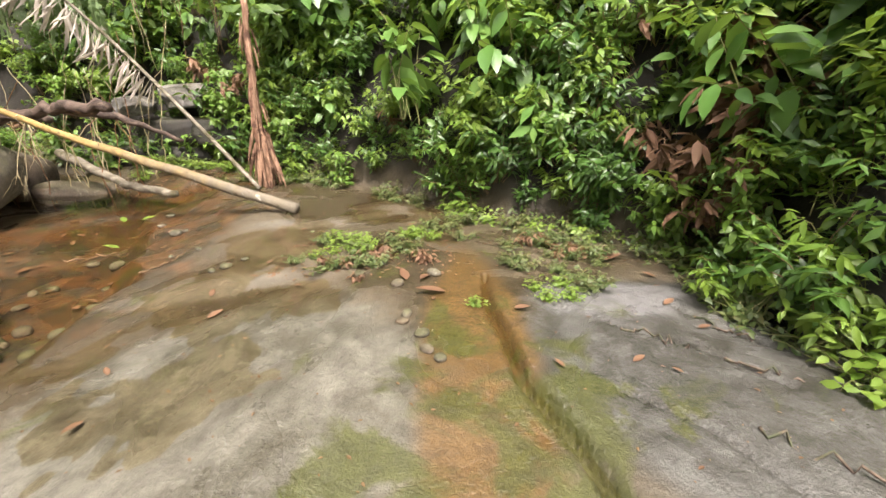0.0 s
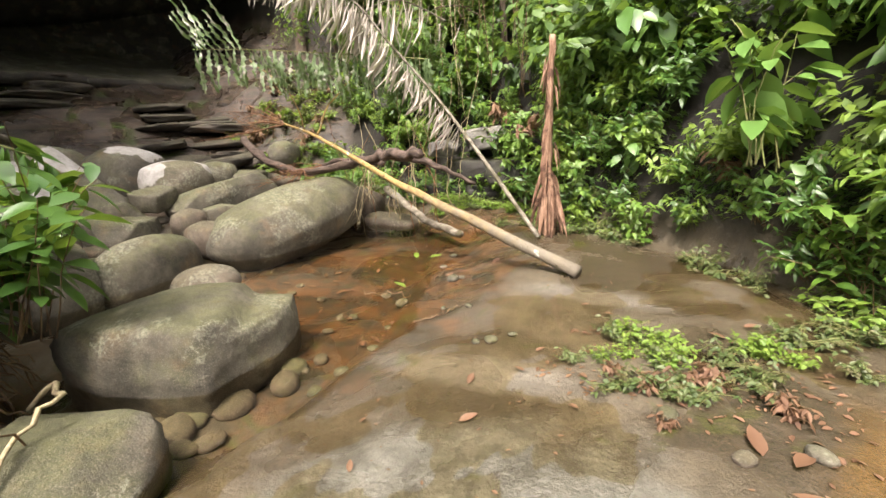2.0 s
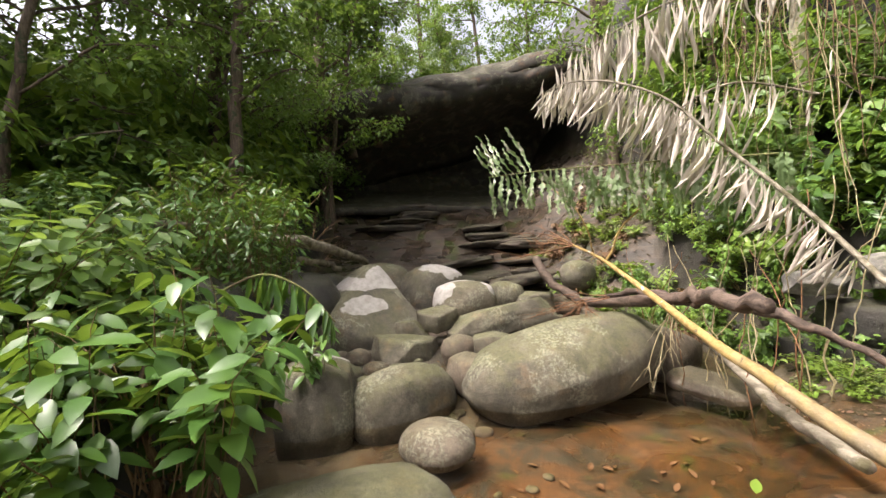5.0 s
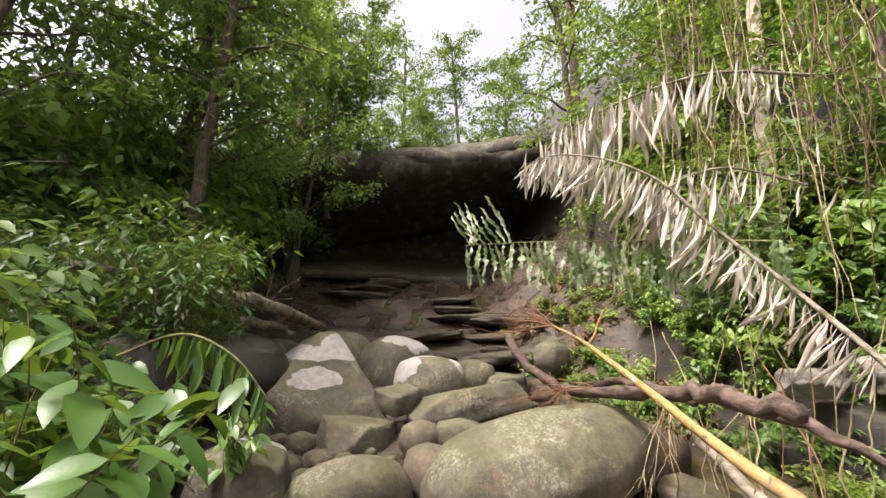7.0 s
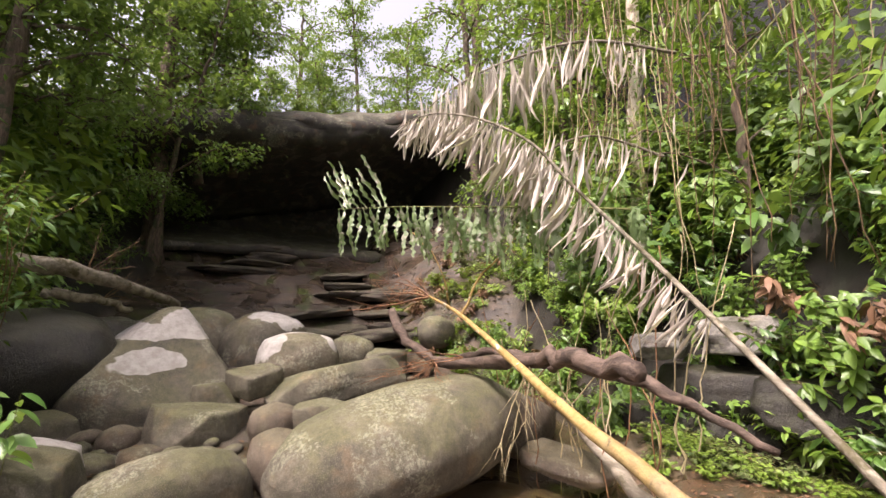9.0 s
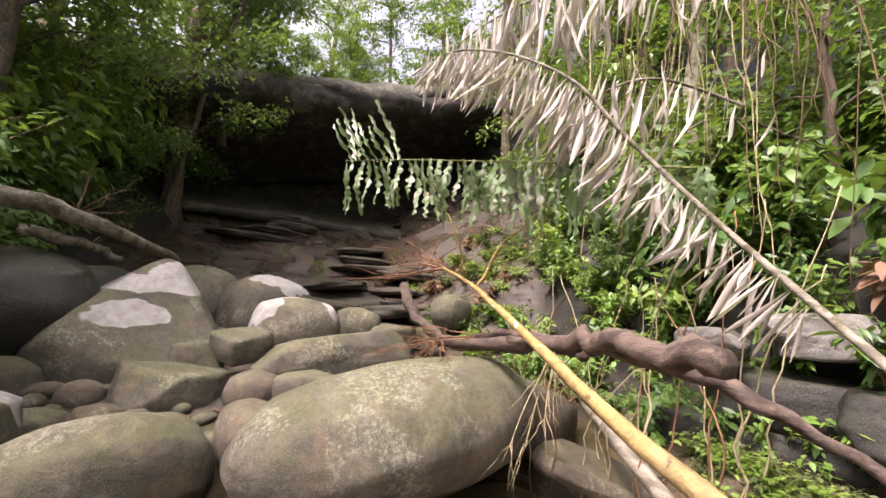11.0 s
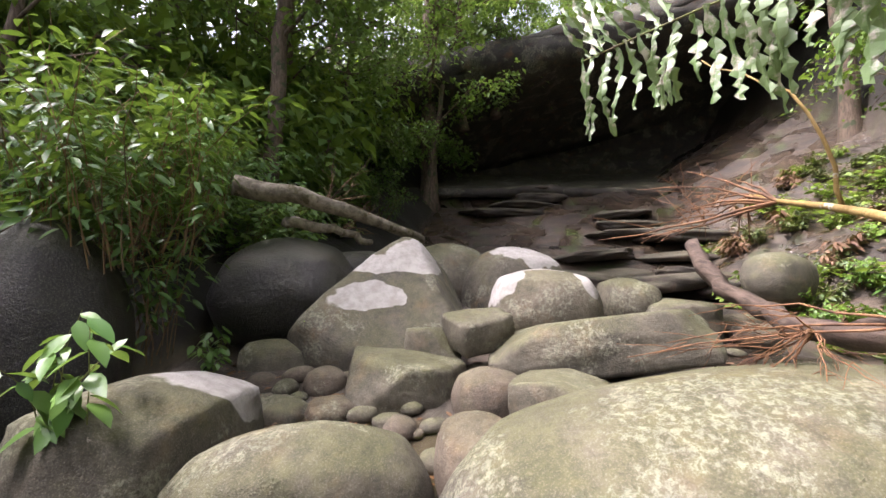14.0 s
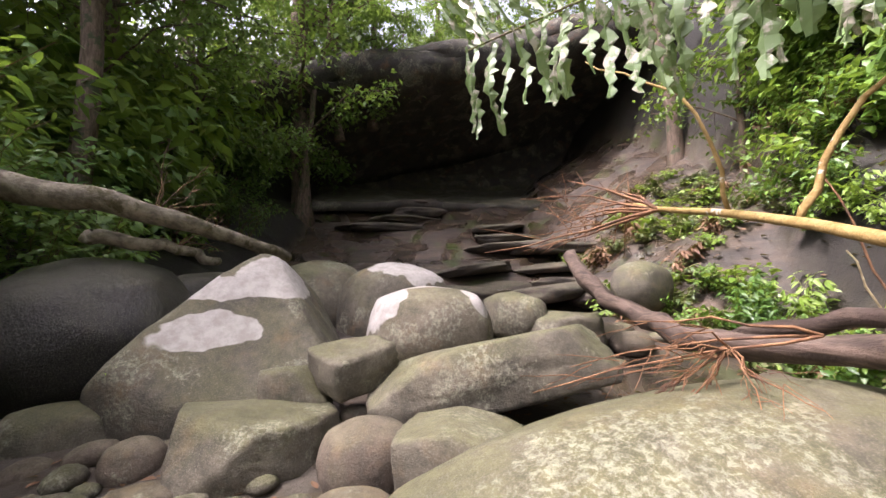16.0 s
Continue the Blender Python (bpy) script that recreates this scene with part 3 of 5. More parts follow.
boulder("boulder", -6.72, 3.64, 0.2, (0.38, 0.27, 0.31), (0, -2, 13), 9, M_STONE_WARM, G, 0.06, 0.2)
boulder("boulder", -9.44, 2.42, 0.55, (1.38, 1.12, 1.2), (-2, -1, 4), 10, SUN_PATCH_A, "broad boulder with sun patches painted white over its crown", 0.07, 0.2, 0, 5, None, 0.02, [((0.15, -0.62, 0.75), 0.62), ((0.72, 0.1, 0.68), 0.68), ((0.1, 0.8, 0.6), 0.8)])
boulder("boulder", -10.6, 4.06, 0.85, (0.74, 0.8, 0.78), (0, 0, 20), 12, SUN_PATCH_A, "grey boulder with a sun patch painted white on its crown", 0.06, 0.2, 0)
boulder("boulder", -8.96, 4.29, 0.86, (0.55, 0.63, 0.47), (1, -1, -1), 13, SUN_PATCH_B, "dome-shaped boulder with sun patches painted white along its rim", 0.05, 0.3, 0, 5)
boulder("boulder", -8.0, 4.6, 0.66, (0.53, 1.04, 0.27), (9, -10, -7), 14, M_STONE, "long flat tilted grey-green stone slab", 0.06, 0.75, 0, 5, None, 0.07, [((0.25, -0.85, 0.5), 0.82), ((0.3, 0.9, 0.2), 0.85)])
boulder("boulder", -7.83, 3.01, 0.3, (0.37, 0.58, 0.32), (-8, 3, 18), 15, M_STONE, "block-shaped squared boulder with stained sides", 0.06, 0.84, 0, 5, None, 0.08, [((0.6, 0.7, 0.2), 0.78), ((0.5, -0.7, 0.4), 0.85)])
boulder("boulder", -7.32, 3.69, 0.4, (0.26, 0.28, 0.23), (0, 0, 11), 16, M_STONE_WARM, G, 0.06, 0.2)
boulder("boulder", -7.15, 4.22, 0.4, (0.38, 0.4, 0.28), (7, -4, -18), 17, M_STONE, "wedge-shaped split grey stone block", 0.05, 0.8, 1, 5, None, 0.06)
boulder("boulder", -8.21, 3.59, 0.76, (0.29, 0.31, 0.18), (10, 8, 31), 18, M_STONE, G, 0.05, 0.8, 1, 4, None, 0.05)
boulder("boulder", -8.31, 3.16, 0.56, (0.28, 0.3, 0.22), (0, -10, 7), 19, M_STONE, G, 0.05, 0.75, 1, 4, None, 0.05)
boulder("boulder", -9.25, 1.25, 1.02, (0.98, 0.84, 0.68), (3, 4, 18), 20, M_STONE_SHADED, "large dark wet-looking boulder under the bank", 0.07, 0.15, 0, 5)
boulder("boulder", -6.9, 0.55, 0.75, (0.7, 0.6, 0.95), (0, 0, 40), 21, M_STONE_SHADED, "dark boulder below the bank's shrubs", 0.12, 0.2)
boulder("boulder", -8.35, 1.6, 0.36, (0.26, 0.41, 0.25), (-5, 0, 19), 22, M_STONE, "flat dark stone under the dark boulder", 0.06, 0.25)
boulder("boulder", -7.87, 2.27, 0.31, (0.2, 0.19, 0.16), (0, 0, 31), 23, M_STONE_WARM, G, 0.06, 0.1)
boulder("boulder", -7.94, 1.65, 0.24, (0.12, 0.16, 0.14), (0, 0, 26), 36, M_STONE_WARM, G, 0.06, 0.1)
boulder("boulder", -7.42, 2.1, 0.2, (0.24, 0.2, 0.14), (0, 0, 60), 37, M_STONE, G, 0.08, 0.2)
boulder("boulder", -7.45, 2.5, 0.22, (0.22, 0.15, 0.13), (0, 5, 110), 38, M_STONE_WARM, G, 0.08, 0.3)
boulder("boulder", -10.6, 1.75, 0.95, (0.9, 0.6, 0.65), (0, 0, 20), 24, M_STONE_SHADED, "dark mossy boulder below a fallen trunk", 0.1, 0.3)
boulder("boulder", -11.3, 3.0, 1.0, (0.8, 0.7, 0.75), (0, 0, 20), 39, M_STONE, "mossy grey boulder behind the sun-patched ones", 0.1, 0.3)
boulder("boulder", -9.51, 5.33, 0.92, (0.42, 0.27, 0.28), (0, 2, 30), 25, M_STONE, G, 0.08, 0.3)
boulder("boulder", -9.2, 5.75, 0.7, (0.5, 0.35, 0.3), (0, 0, 50), 26, M_STONE, G, 0.08, 0.5, 1)
boulder("boulder", -10.1, 7.39, 1.15, (0.36, 0.5, 0.38), (0, 0, 30), 40, M_STONE, "rounded mossy stone at the foot of the slope", 0.08, 0.2)
boulder("boulder", -6.9, 6.5, 0.25, (0.75, 0.6, 0.5), (0, 0, 20), 27, M_STONE_WARM, "pale brown boulder under the fallen branch", 0.08, 0.5, 1, 4, None, 0.03)
boulder("boulder", -5.6, 6.35, 0.02, (0.55, 0.35, 0.12), (0, 6, 20), 28, M_STONE_WARM, "flat pale slab at the pool's edge", 0.05, 0.6)
boulder("boulder", -4.45, 7.75, 1.36, (0.5, 0.3, 0.22), (0, -6, 20), 29, M_PALE, "white-lichened rock in the bank", 0.15, 0.5, 4, 5, None, 0.12)
boulder("boulder", -5.25, 7.55, 1.2, (0.36, 0.28, 0.17), (0, 0, 10), 30, M_PALE, "white-lichened rock in the bank", 0.15, 0.5, 3, 5, None, 0.12)
boulder("boulder", -3.5, 7.55, 0.8, (0.8, 0.5, 0.25), (0, 0, 25), 31, M_STONE_SHADED, "dark rock ledge in the bank", 0.1, 0.75, 1, 4, None, 0.08)
boulder("boulder", -4.6, 7.95, 0.75, (1.0, 0.5, 0.28), (0, 0, 10), 32, M_STONE_SHADED, "dark rock ledge in the bank", 0.1, 0.75, 1, 4, None, 0.08)
boulder("boulder", -4.9, 7.8, 0.35, (1.1, 0.4, 0.22), (0, 0, 14), 33, M_STONE_SHADED, "dark rock ledge in the bank", 0.1, 0.75, 1, 4, None, 0.08)
rl = random.Random(77)
for i in range(16):
    x = -11.5 - i * 0.55
    y = rl.uniform(4.2, 9.0)
    ob = boulder("ledge_rock", x, y, height(x, y) - 0.05, (rl.uniform(0.7, 1.2), rl.uniform(0.8, 1.6), rl.uniform(0.14, 0.22)), (rl.uniform(-4, 4), rl.uniform(-6, 6), rl.uniform(-25, 25)), 200 + i, M_LEDGE, "dark flat layered ledge of stream rock", 0.2, 0.45, 2, 4, None, 0.08)
    tagged(ob, category="rock ledge", group="rock ledges")

def pebbles(count, area, lo, hi, seed, label="small rounded river stone among the boulders"):
    r = random.Random(seed)
    for i in range(count):
        x, y = r.uniform(area[0], area[1]), r.uniform(area[2], area[3])
        s = r.uniform(lo, hi)
        ob = boulder("stone", x, y, height(x, y) + s * 0.22, (s, s * r.uniform(0.6, 0.95), s * r.uniform(0.4, 0.65)), (r.uniform(-9, 9), r.uniform(-9, 9), r.uniform(0, 180)),
                     seed * 100 + i, r.choice((M_STONE, M_STONE_WARM)), label, 0.1, r.choice((0.0, 0.3)), 0, 2)
        tagged(ob, category="stone", group="loose river stones")

pebbles(26, (-8.1, -6.9, 1.7, 3.6), 0.06, 0.18, 41)
pebbles(14, (-3.5, -2.75, 1.55, 2.5), 0.06, 0.17, 42)
pebbles(12, (-6.4, -5.6, 2.9, 3.6), 0.06, 0.14, 43)
pebbles(18, (-8.4, -7.0, 3.4, 5.2), 0.05, 0.14, 44)
pebbles(16, (-11.0, -8.5, 4.8, 7.2), 0.1, 0.3, 45)
pebbles(6, (-2.9, -1.6, 2.6, 3.9), 0.03, 0.07, 46)
pebbles(8, (-0.6, 0.5, 1.7, 2.8), 0.03, 0.06, 47)

# ---- dead wood ----
def log(name, points, r0, r1, material, label, n=24, jitter=0.01, seed=0, sides=10, category="log", wobble=0.18):
    ob = base(name, *points[0])
    pts = [p - Vector(points[0]) for p in bend(points, n, jitter, seed)]
    obj_from("trunk", *tube_data(pts, taper(r0, r1, n), sides, seed, wobble), material, ob, True)
    return tagged(ob, label, category)


def twigs(parent, origin, direction, count, length, material, seed, r0=0.012, spread=0.5, name="twig"):
    """Forked bare twigs under one log."""
    r = random.Random(seed)
    o = Vector(origin) - parent.matrix_world.translation
    for i in range(count):
        d = (Vector(direction).normalized() + Vector((r.uniform(-1, 1), r.uniform(-1, 1), r.uniform(-0.8, 0.8))) * spread).normalized()
        ln = length * r.uniform(0.5, 1.1)
        a, b = o + d * ln * 0.5 + Vector((0, 0, r.uniform(-0.06, 0.06))), o + d * ln
        tubes = [tube_data(bend([o, a, b], 7, 0.015, seed + i), taper(r0, r0 * 0.25, 7), 4)]
        for k in range(5):
            u = r.uniform(0.25, 0.9)
            p = o.lerp(b, u)
            e = (d + Vector((r.uniform(-1, 1), r.uniform(-1, 1), r.uniform(-0.8, 0.8))) * 0.8).normalized()
            tubes.append(tube_data(bend([p, p + e * ln * 0.15, p + e * ln * 0.33 + Vector((0, 0, -0.02))], 5, 0.01, k), taper(r0 * 0.45, r0 * 0.15, 5), 3))
        obj_from(name, *join(tubes), material, parent, True)


yl = log("fallen_branch", [(-1.55, 4.33, 0.29), (-3.1, 4.68, 0.68), (-4.72, 5.085, 1.09), (-6.4, 5.55, 1.56), (-8.14, 5.92, 1.95)], 0.062, 0.014, M_YLOG, "long yellow-barked fallen branch with lichen, propped over the pool", seed=2)
twigs(yl, (-7.6, 5.8, 1.82), (-1, -0.15, 0.12), 7, 1.7, M_TWIG_RED, 51, 0.014, 0.4)
twigs(yl, (-8.1, 5.9, 1.95), (-1, 0.0, -0.05), 6, 1.3, M_TWIG_RED, 52, 0.010, 0.5)
obj_from("fork", *tube_data([p - Vector((-1.55, 4.33, 0.29)) for p in bend([(-6.4, 5.55, 1.56), (-6.3, 5.75, 2.0), (-6.0, 6.1, 2.5)], 10, 0.02, 1)], taper(0.02, 0.007, 10), 6), M_YLOG, yl, True)
obj_from("fork", *tube_data([p - Vector((-1.55, 4.33, 0.29)) for p in bend([(-6.9, 5.7, 1.7), (-6.9, 5.5, 2.3), (-7.6, 5.3, 2.9)], 10, 0.02, 1)], taper(0.014, 0.005, 10), 6), M_YLOG, yl, True)
dl = log("driftwood", [(-9.9, 6.25, 1.62), (-9.0, 6.0, 1.25), (-7.6, 5.75, 0.98), (-6.2, 5.6, 1.02), (-5.1, 5.45, 1.22), (-4.3, 5.15, 1.27), (-3.7, 4.9, 1.3)], 0.082, 0.06, M_DLOG, "dark gnarled driftwood log lying over the great boulder", 34, 0.035, 3, wobble=0.5)
obj_from("limb", *tube_data([p - Vector((-9.9, 6.25, 1.62)) for p in bend([(-4.6, 5.25, 1.27), (-4.1, 5.3, 1.2), (-3.7, 5.45, 1.05), (-3.35, 5.6, 0.85)], 12, 0.02, 1)], taper(0.06, 0.02, 12), 8, 4, 0.4), M_DLOG, dl, True)
twigs(dl, (-6.5, 5.25, 1.04), (0.3, -0.8, -0.25), 14, 0.5, M_TWIG_RED, 53, 0.006, 0.8)
twigs(dl, (-6.3, 5.5, 1.1), (-0.5, -0.8, -0.05), 3, 1.2, M_TWIG_RED, 55, 0.008, 0.3)
obj_from("limb", *tube_data([p - Vector((-9.9, 6.25, 1.62)) for p in bend([(-7.2, 5.95, 0.95), (-6.5, 6.0, 1.12), (-5.7, 5.85, 1.16), (-5.1, 5.7, 1.1)], 14, 0.03, 2)], taper(0.045, 0.05, 14), 8, 5, 0.4), M_DLOG, dl, True)
twigs(dl, (-5.2, 5.5, 1.2), (0.2, -0.3, -0.7), 4, 0.9, M_VINE, 54, 0.008, 0.35)
log("fallen_branch", [(-5.9, 6.6, 0.55), (-5.1, 6.2, 0.35), (-4.3, 5.8, 0.2), (-3.5, 5.4, 0.2)], 0.07, 0.05, M_GREYLOG, "grey lichened broken branch at the pool's edge", 16, 0.02, 6)
ft = log("fallen_tree", [(-8.55, 0.95, 2.22), (-8.95, 1.5, 2.14), (-9.9, 2.1, 1.98), (-10.9, 2.65, 1.74)], 0.115, 0.07, M_GREYLOG, "grey fallen trunk lying on the dark boulder", 18, 0.02, 7)
twigs(ft, (-9.6, 1.6, 2.15), (-0.4, 0.5, 0.5), 5, 0.9, M_TWIG, 56, 0.01, 0.7, "branch_stub")
ft = log("fallen_tree", [(-8.95, 1.35, 1.86), (-9.4, 1.72, 1.8), (-9.95, 2.08, 1.66)], 0.07, 0.045, M_GREYLOG, "weathered grey broken trunk beside another", 14, 0.03, 8)
twigs(ft, (-9.6, 1.8, 1.8), (-0.4, 0.4, 0.3), 4, 0.7, M_TWIG, 57, 0.009, 0.7, "branch_stub")
log("fallen_branch", [(-7.0, 0.0, 2.35), (-7.6, 0.6, 2.3), (-8.3, 0.9, 2.2)], 0.05, 0.03, M_GREYLOG, "pale dead branch in the bank's shrubs", 12, 0.02, 9)


def leaflet_shapes(mat, wide=1.0, broadest=0.7):
    """A few leaflets, twisted and curled, to be shared."""
    out = []
    for k in range(7):
        q = random.Random(k)
        v, f = leaf_template(1.0, q.uniform(0.04, 0.085) * wide, 8, q.uniform(0.3, 1.2), q.uniform(-0.15, 0.3), broadest)
        tw, wv = q.uniform(-2.0, 2.0), q.uniform(0.01, 0.04)
        v = [(x * math.cos(tw * y) - z * math.sin(tw * y) + wv * math.sin(7 * y + k), y, z * math.cos(tw * y) + x * math.sin(tw * y) + wv * math.cos(6 * y)) for x, y, z in v]
        me = bpy.data.meshes.new("leaflet")
        me.from_pydata(v, [], f)
        me.materials.append(mat)
        me.shade_smooth()
        out.append(me)
    return out


DRY_LEAFLETS = leaflet_shapes(M_STRAW, 1.2, 1.35)


def dead_frond(points, r0, count, first, longest, drift, seed, label, shapes, m_rachis, name="dead_palm_frond", loose=0.0):
    """A withered palm frond: a bent rachis with hanging dry leaflets on both sides."""
    o = Vector(points[0])
    ob = base(name, *points[0])
    pts = bend(points, 60)
    obj_from("rachis", *tube_data([p - o for p in pts], taper(r0, 0.007, 60), 6), m_rachis, ob, True)
    r = random.Random(seed)
    for i in range(count):
        u = first + (0.99 - first) * (i + r.random()) / count
        k = min(int(u * 59), 58)
        p = pts[k].lerp(pts[k + 1], u * 59 - k)
        d = (pts[k + 1] - pts[k]).normalized()
        side = d.cross(Vector((0, 0, 1))).normalized() * (1 if i % 2 else -1)
        out = Vector((r.gauss(0, 0.1), r.gauss(0, 0.1), r.gauss(0, 0.1))) + side * r.uniform(0.1, 0.4) + d * r.uniform(-0.3, 0.4) + Vector(drift) * r.uniform(0.4, 1.3) + Vector((0, 0, -r.uniform(0.7, 1.2)))
        size = longest * r.uniform(0.45, 1.0) * (0.55 + 0.45 * math.sin(math.pi * min(1, (u - first) / (1 - first) * 1.1)))
        p = p + Vector((r.gauss(0, loose), r.gauss(0, loose), r.gauss(0, loose)))
        leaf = new("leaflet", r.choice(shapes))
        leaf.parent = ob
        leaf.matrix_basis = Matrix((*leaf_at(p - o, out, size, r.uniform(-1.5, 1.5)), (0, 0, 0, 1)))
    return tagged(ob, label, "palm frond")


def fishtail(points, n, length, seed, label, mat, up_from=0.8):
    """A frond with ragged wedge leaflets hanging from a thin rachis."""
    o = Vector(points[0])
    ob = base("fishtail_frond", *points[0])
    pts = bend(points, 40)
    obj_from("rachis", *tube_data([p - o for p in pts], taper(0.012, 0.006, 40), 5), M_STEM, ob, True)
    r = random.Random(seed)
    for i in range(n):
        u = (i + 0.2 + 0.6 * r.random()) / n
        k = min(int(u * 39), 38)
        p = pts[k] - o
        d = (pts[k + 1] - pts[k]).normalized()
        for s in (0, 1):
            ln = length * r.uniform(0.65, 1.1)
            down = Vector((r.uniform(-0.12, 0.12), r.uniform(-0.12, 0.12), -1)) if s == 0 or u < up_from else Vector((0, 0, 1)) + d * 0.6
            if s == 1 and u < up_from and r.random() < 0.4:
                continue
            ax = (d + Vector((0, 0, r.uniform(-0.2, 0.2)))).normalized()
            face = ax.cross(down).normalized()
            vs, fs, m = [], [], 17
            sway = r.uniform(-0.05, 0.05)
            for j in range(m + 1):
                q = j / m
                w = 0.009 + 0.021 * math.sin(math.pi * min(1.0, 0.08 + 0.84 * q))
                if j == m:
                    w *= 0.9
                c = p + down * ln * q + ax * sway * q * q + face * (0.05 * math.sin(q * 5 + i) + 0.02 * s)
                vs += [c - ax * w * r.choice((0.25, 0.6, 0.9, 1.3, 1.9)) * r.uniform(0.8, 1.2), c + face * 0.012, c + ax * w * r.choice((0.25, 0.6, 0.9, 1.3, 1.9)) * r.uniform(0.8, 1.2)]
            for j in range(m):
                a = 3 * j
                fs += [(a, a + 1, a + 4, a + 3), (a + 1, a + 2, a + 5, a + 4)]
            obj_from("leaflet", vs, fs, mat, ob)
    return tagged(ob, label, "palm frond")


dead_frond([(-2.36, 5.35, 0.28), (-3.45, 5.9, 1.2), (-4.4, 6.25, 2.05), (-5.05, 6.05, 2.85), (-5.4, 5.8, 3.4), (-5.9, 5.5, 3.8), (-6.4, 5.2, 4.0), (-6.8, 5.0, 4.0)], 0.03, 230, 0.2, 0.82, (-0.4, -0.25, 0), 8, "withered straw-grey palm frond leaning over the pool", DRY_LEAFLETS, M_GREYLOG, loose=0.015)
dead_frond([(-4.6, 7.3, 4.5), (-5.2, 6.6, 4.75), (-5.9, 6.0, 4.7), (-6.5, 5.5, 4.45), (-7.0, 5.1, 4.0)], 0.02, 180, 0.12, 0.88, (-0.1, -0.05, -1.0), 9, "dead grey palm frond hanging from the bank above another", DRY_LEAFLETS, M_GREYLOG, loose=0.1)
dead_frond([(-4.6, 6.9, 3.2), (-5.1, 6.4, 3.5), (-5.6, 6.1, 3.35), (-6.0, 5.9, 2.9)], 0.014, 70, 0.05, 0.7, (-0.2, -0.1, -0.3), 10, "short dead palm frond drooping beside the longer ones", DRY_LEAFLETS, M_GREYLOG, loose=0.14)
GREEN_LEAFLETS = leaflet_shapes(M_LEAF_DARK, 2.6)
LIME_LEAFLETS = leaflet_shapes(M_LEAF_LIGHT, 2.6)
dead_frond([(-5.45, 1.0, 1.55), (-5.35, 1.4, 1.7), (-5.25, 1.75, 1.55), (-5.2, 2.0, 1.25)], 0.012, 26, 0.25, 0.5, (0.15, -0.25, -0.3), 11, "dark glossy drooping palm leaf beside the shrub", GREEN_LEAFLETS, M_STEM, "palm_leaf")
for k, line in enumerate(([(-3.2, 7.7, 4.6), (-3.7, 7.35, 5.0), (-4.2, 7.1, 4.9), (-4.6, 6.9, 4.5)], [(-3.2, 7.7, 4.5), (-3.5, 7.2, 4.75), (-3.8, 6.85, 4.55), (-4.1, 6.6, 4.15)], [(-3.0, 7.7, 4.6), (-3.1, 7.1, 5.1), (-3.3, 6.7, 5.0), (-3.5, 6.4, 4.6)], [(-3.0, 7.8, 4.2), (-3.2, 7.2, 4.3), (-3.4, 6.8, 4.1), (-3.7, 6.5, 3.6)])):
    dead_frond(line, 0.012, 44, 0.2, 0.3, (0, 0, 0.25), 12 + k, "bright yellow-green fern frond arching from the bank", LIME_LEAFLETS, M_STEM, "fern_frond")
fishtail([(-4.7, 6.55, 2.62), (-5.45, 6.07, 2.74), (-6.16, 5.56, 2.83), (-6.95, 5.0, 2.93), (-7.72, 4.44, 2.99)], 46, 0.66, 5, "half-dead fishtail palm frond with ragged hanging leaflets", M_FISH)


def dry_stalk():
    """The dead banana-like stalk at the pool's edge, shreds of sheath hanging round it."""
    x, y, z = -2.35, 5.65, 0.2
    ob = base("dead_stalk", x, y, z)
    obj_from("stalk", *tube_data(bend([(0, 0, 0), (-0.05, 0.02, 0.8), (-0.04, 0.05, 1.6), (-0.02, 0.1, 2.3)], 20, 0.01, 2), taper(0.075, 0.035, 20), 9, 2, 0.5), M_SHRED, ob, True)
    r = random.Random(3)
    tp = leaf_template(1.0, 0.105, 7, 0.9, 0.05, 0.6)
    for i in range(84):
        a = r.uniform(0, 6.28)
        h = r.choice((r.uniform(0.4, 0.9), r.uniform(0.25, 0.8), r.uniform(0.3, 0.9), r.uniform(0.8, 2.2)))
        out = Vector((math.cos(a), math.sin(a), 0)) * r.uniform(0.08, 0.4) + Vector((0, 0, -1))
        v, f = scatter_leaves(tp, [leaf_at(Vector((math.cos(a) * 0.04, math.sin(a) * 0.04, h)), out, min(h + 0.08, r.uniform(0.3, 0.7)) * (1.0 if h < 1.0 else 0.55), r.uniform(-1, 1), Vector((math.cos(a), math.sin(a), 0)))])
        obj_from("sheath", v, f, M_SHRED, ob, True)
    tagged(ob, "dead reddish-brown plant stalk with shredded hanging sheaths", "dead plant")


dry_stalk()

# ---- shrubs and undergrowth ----
L_OVAL = leaf_template(1.0, 0.46, 4, 0.25, 0.22)
L_LANCE = leaf_template(1.0, 0.30, 4, 0.25, 0.30)
L_HEART = leaf_template(1.0, 0.72, 5, 0.2, 0.25, 0.62)
L_BAMBOO = leaf_template(1.0, 0.14, 5, 0.3, 0.4)
L_SMALL = leaf_template(1.0, 0.5, 3, 0.3, 0.1)
L_FAR = leaf_template(1.0, 0.5, 2, 0.3, 0.1)
PUT_AWAY = []


RECIPE = {}


def kind(*a, **k):
    ob = plant(*a, **k)
    v, f = scatter_leaves(leaf_template(1.0, 0.36 if a[2] is L_LANCE else 0.52, 3 if a[0] == "shrub" and a[2] is L_OVAL else 2, 0.25, 0.22), plant_data(a[1], **k)[1])
    RECIPE[ob.name] = (np.array(v), np.array([len(q) for q in f]), np.concatenate([np.array(q) for q in f]), a[3])
    PUT_AWAY.append(ob)
    return ob


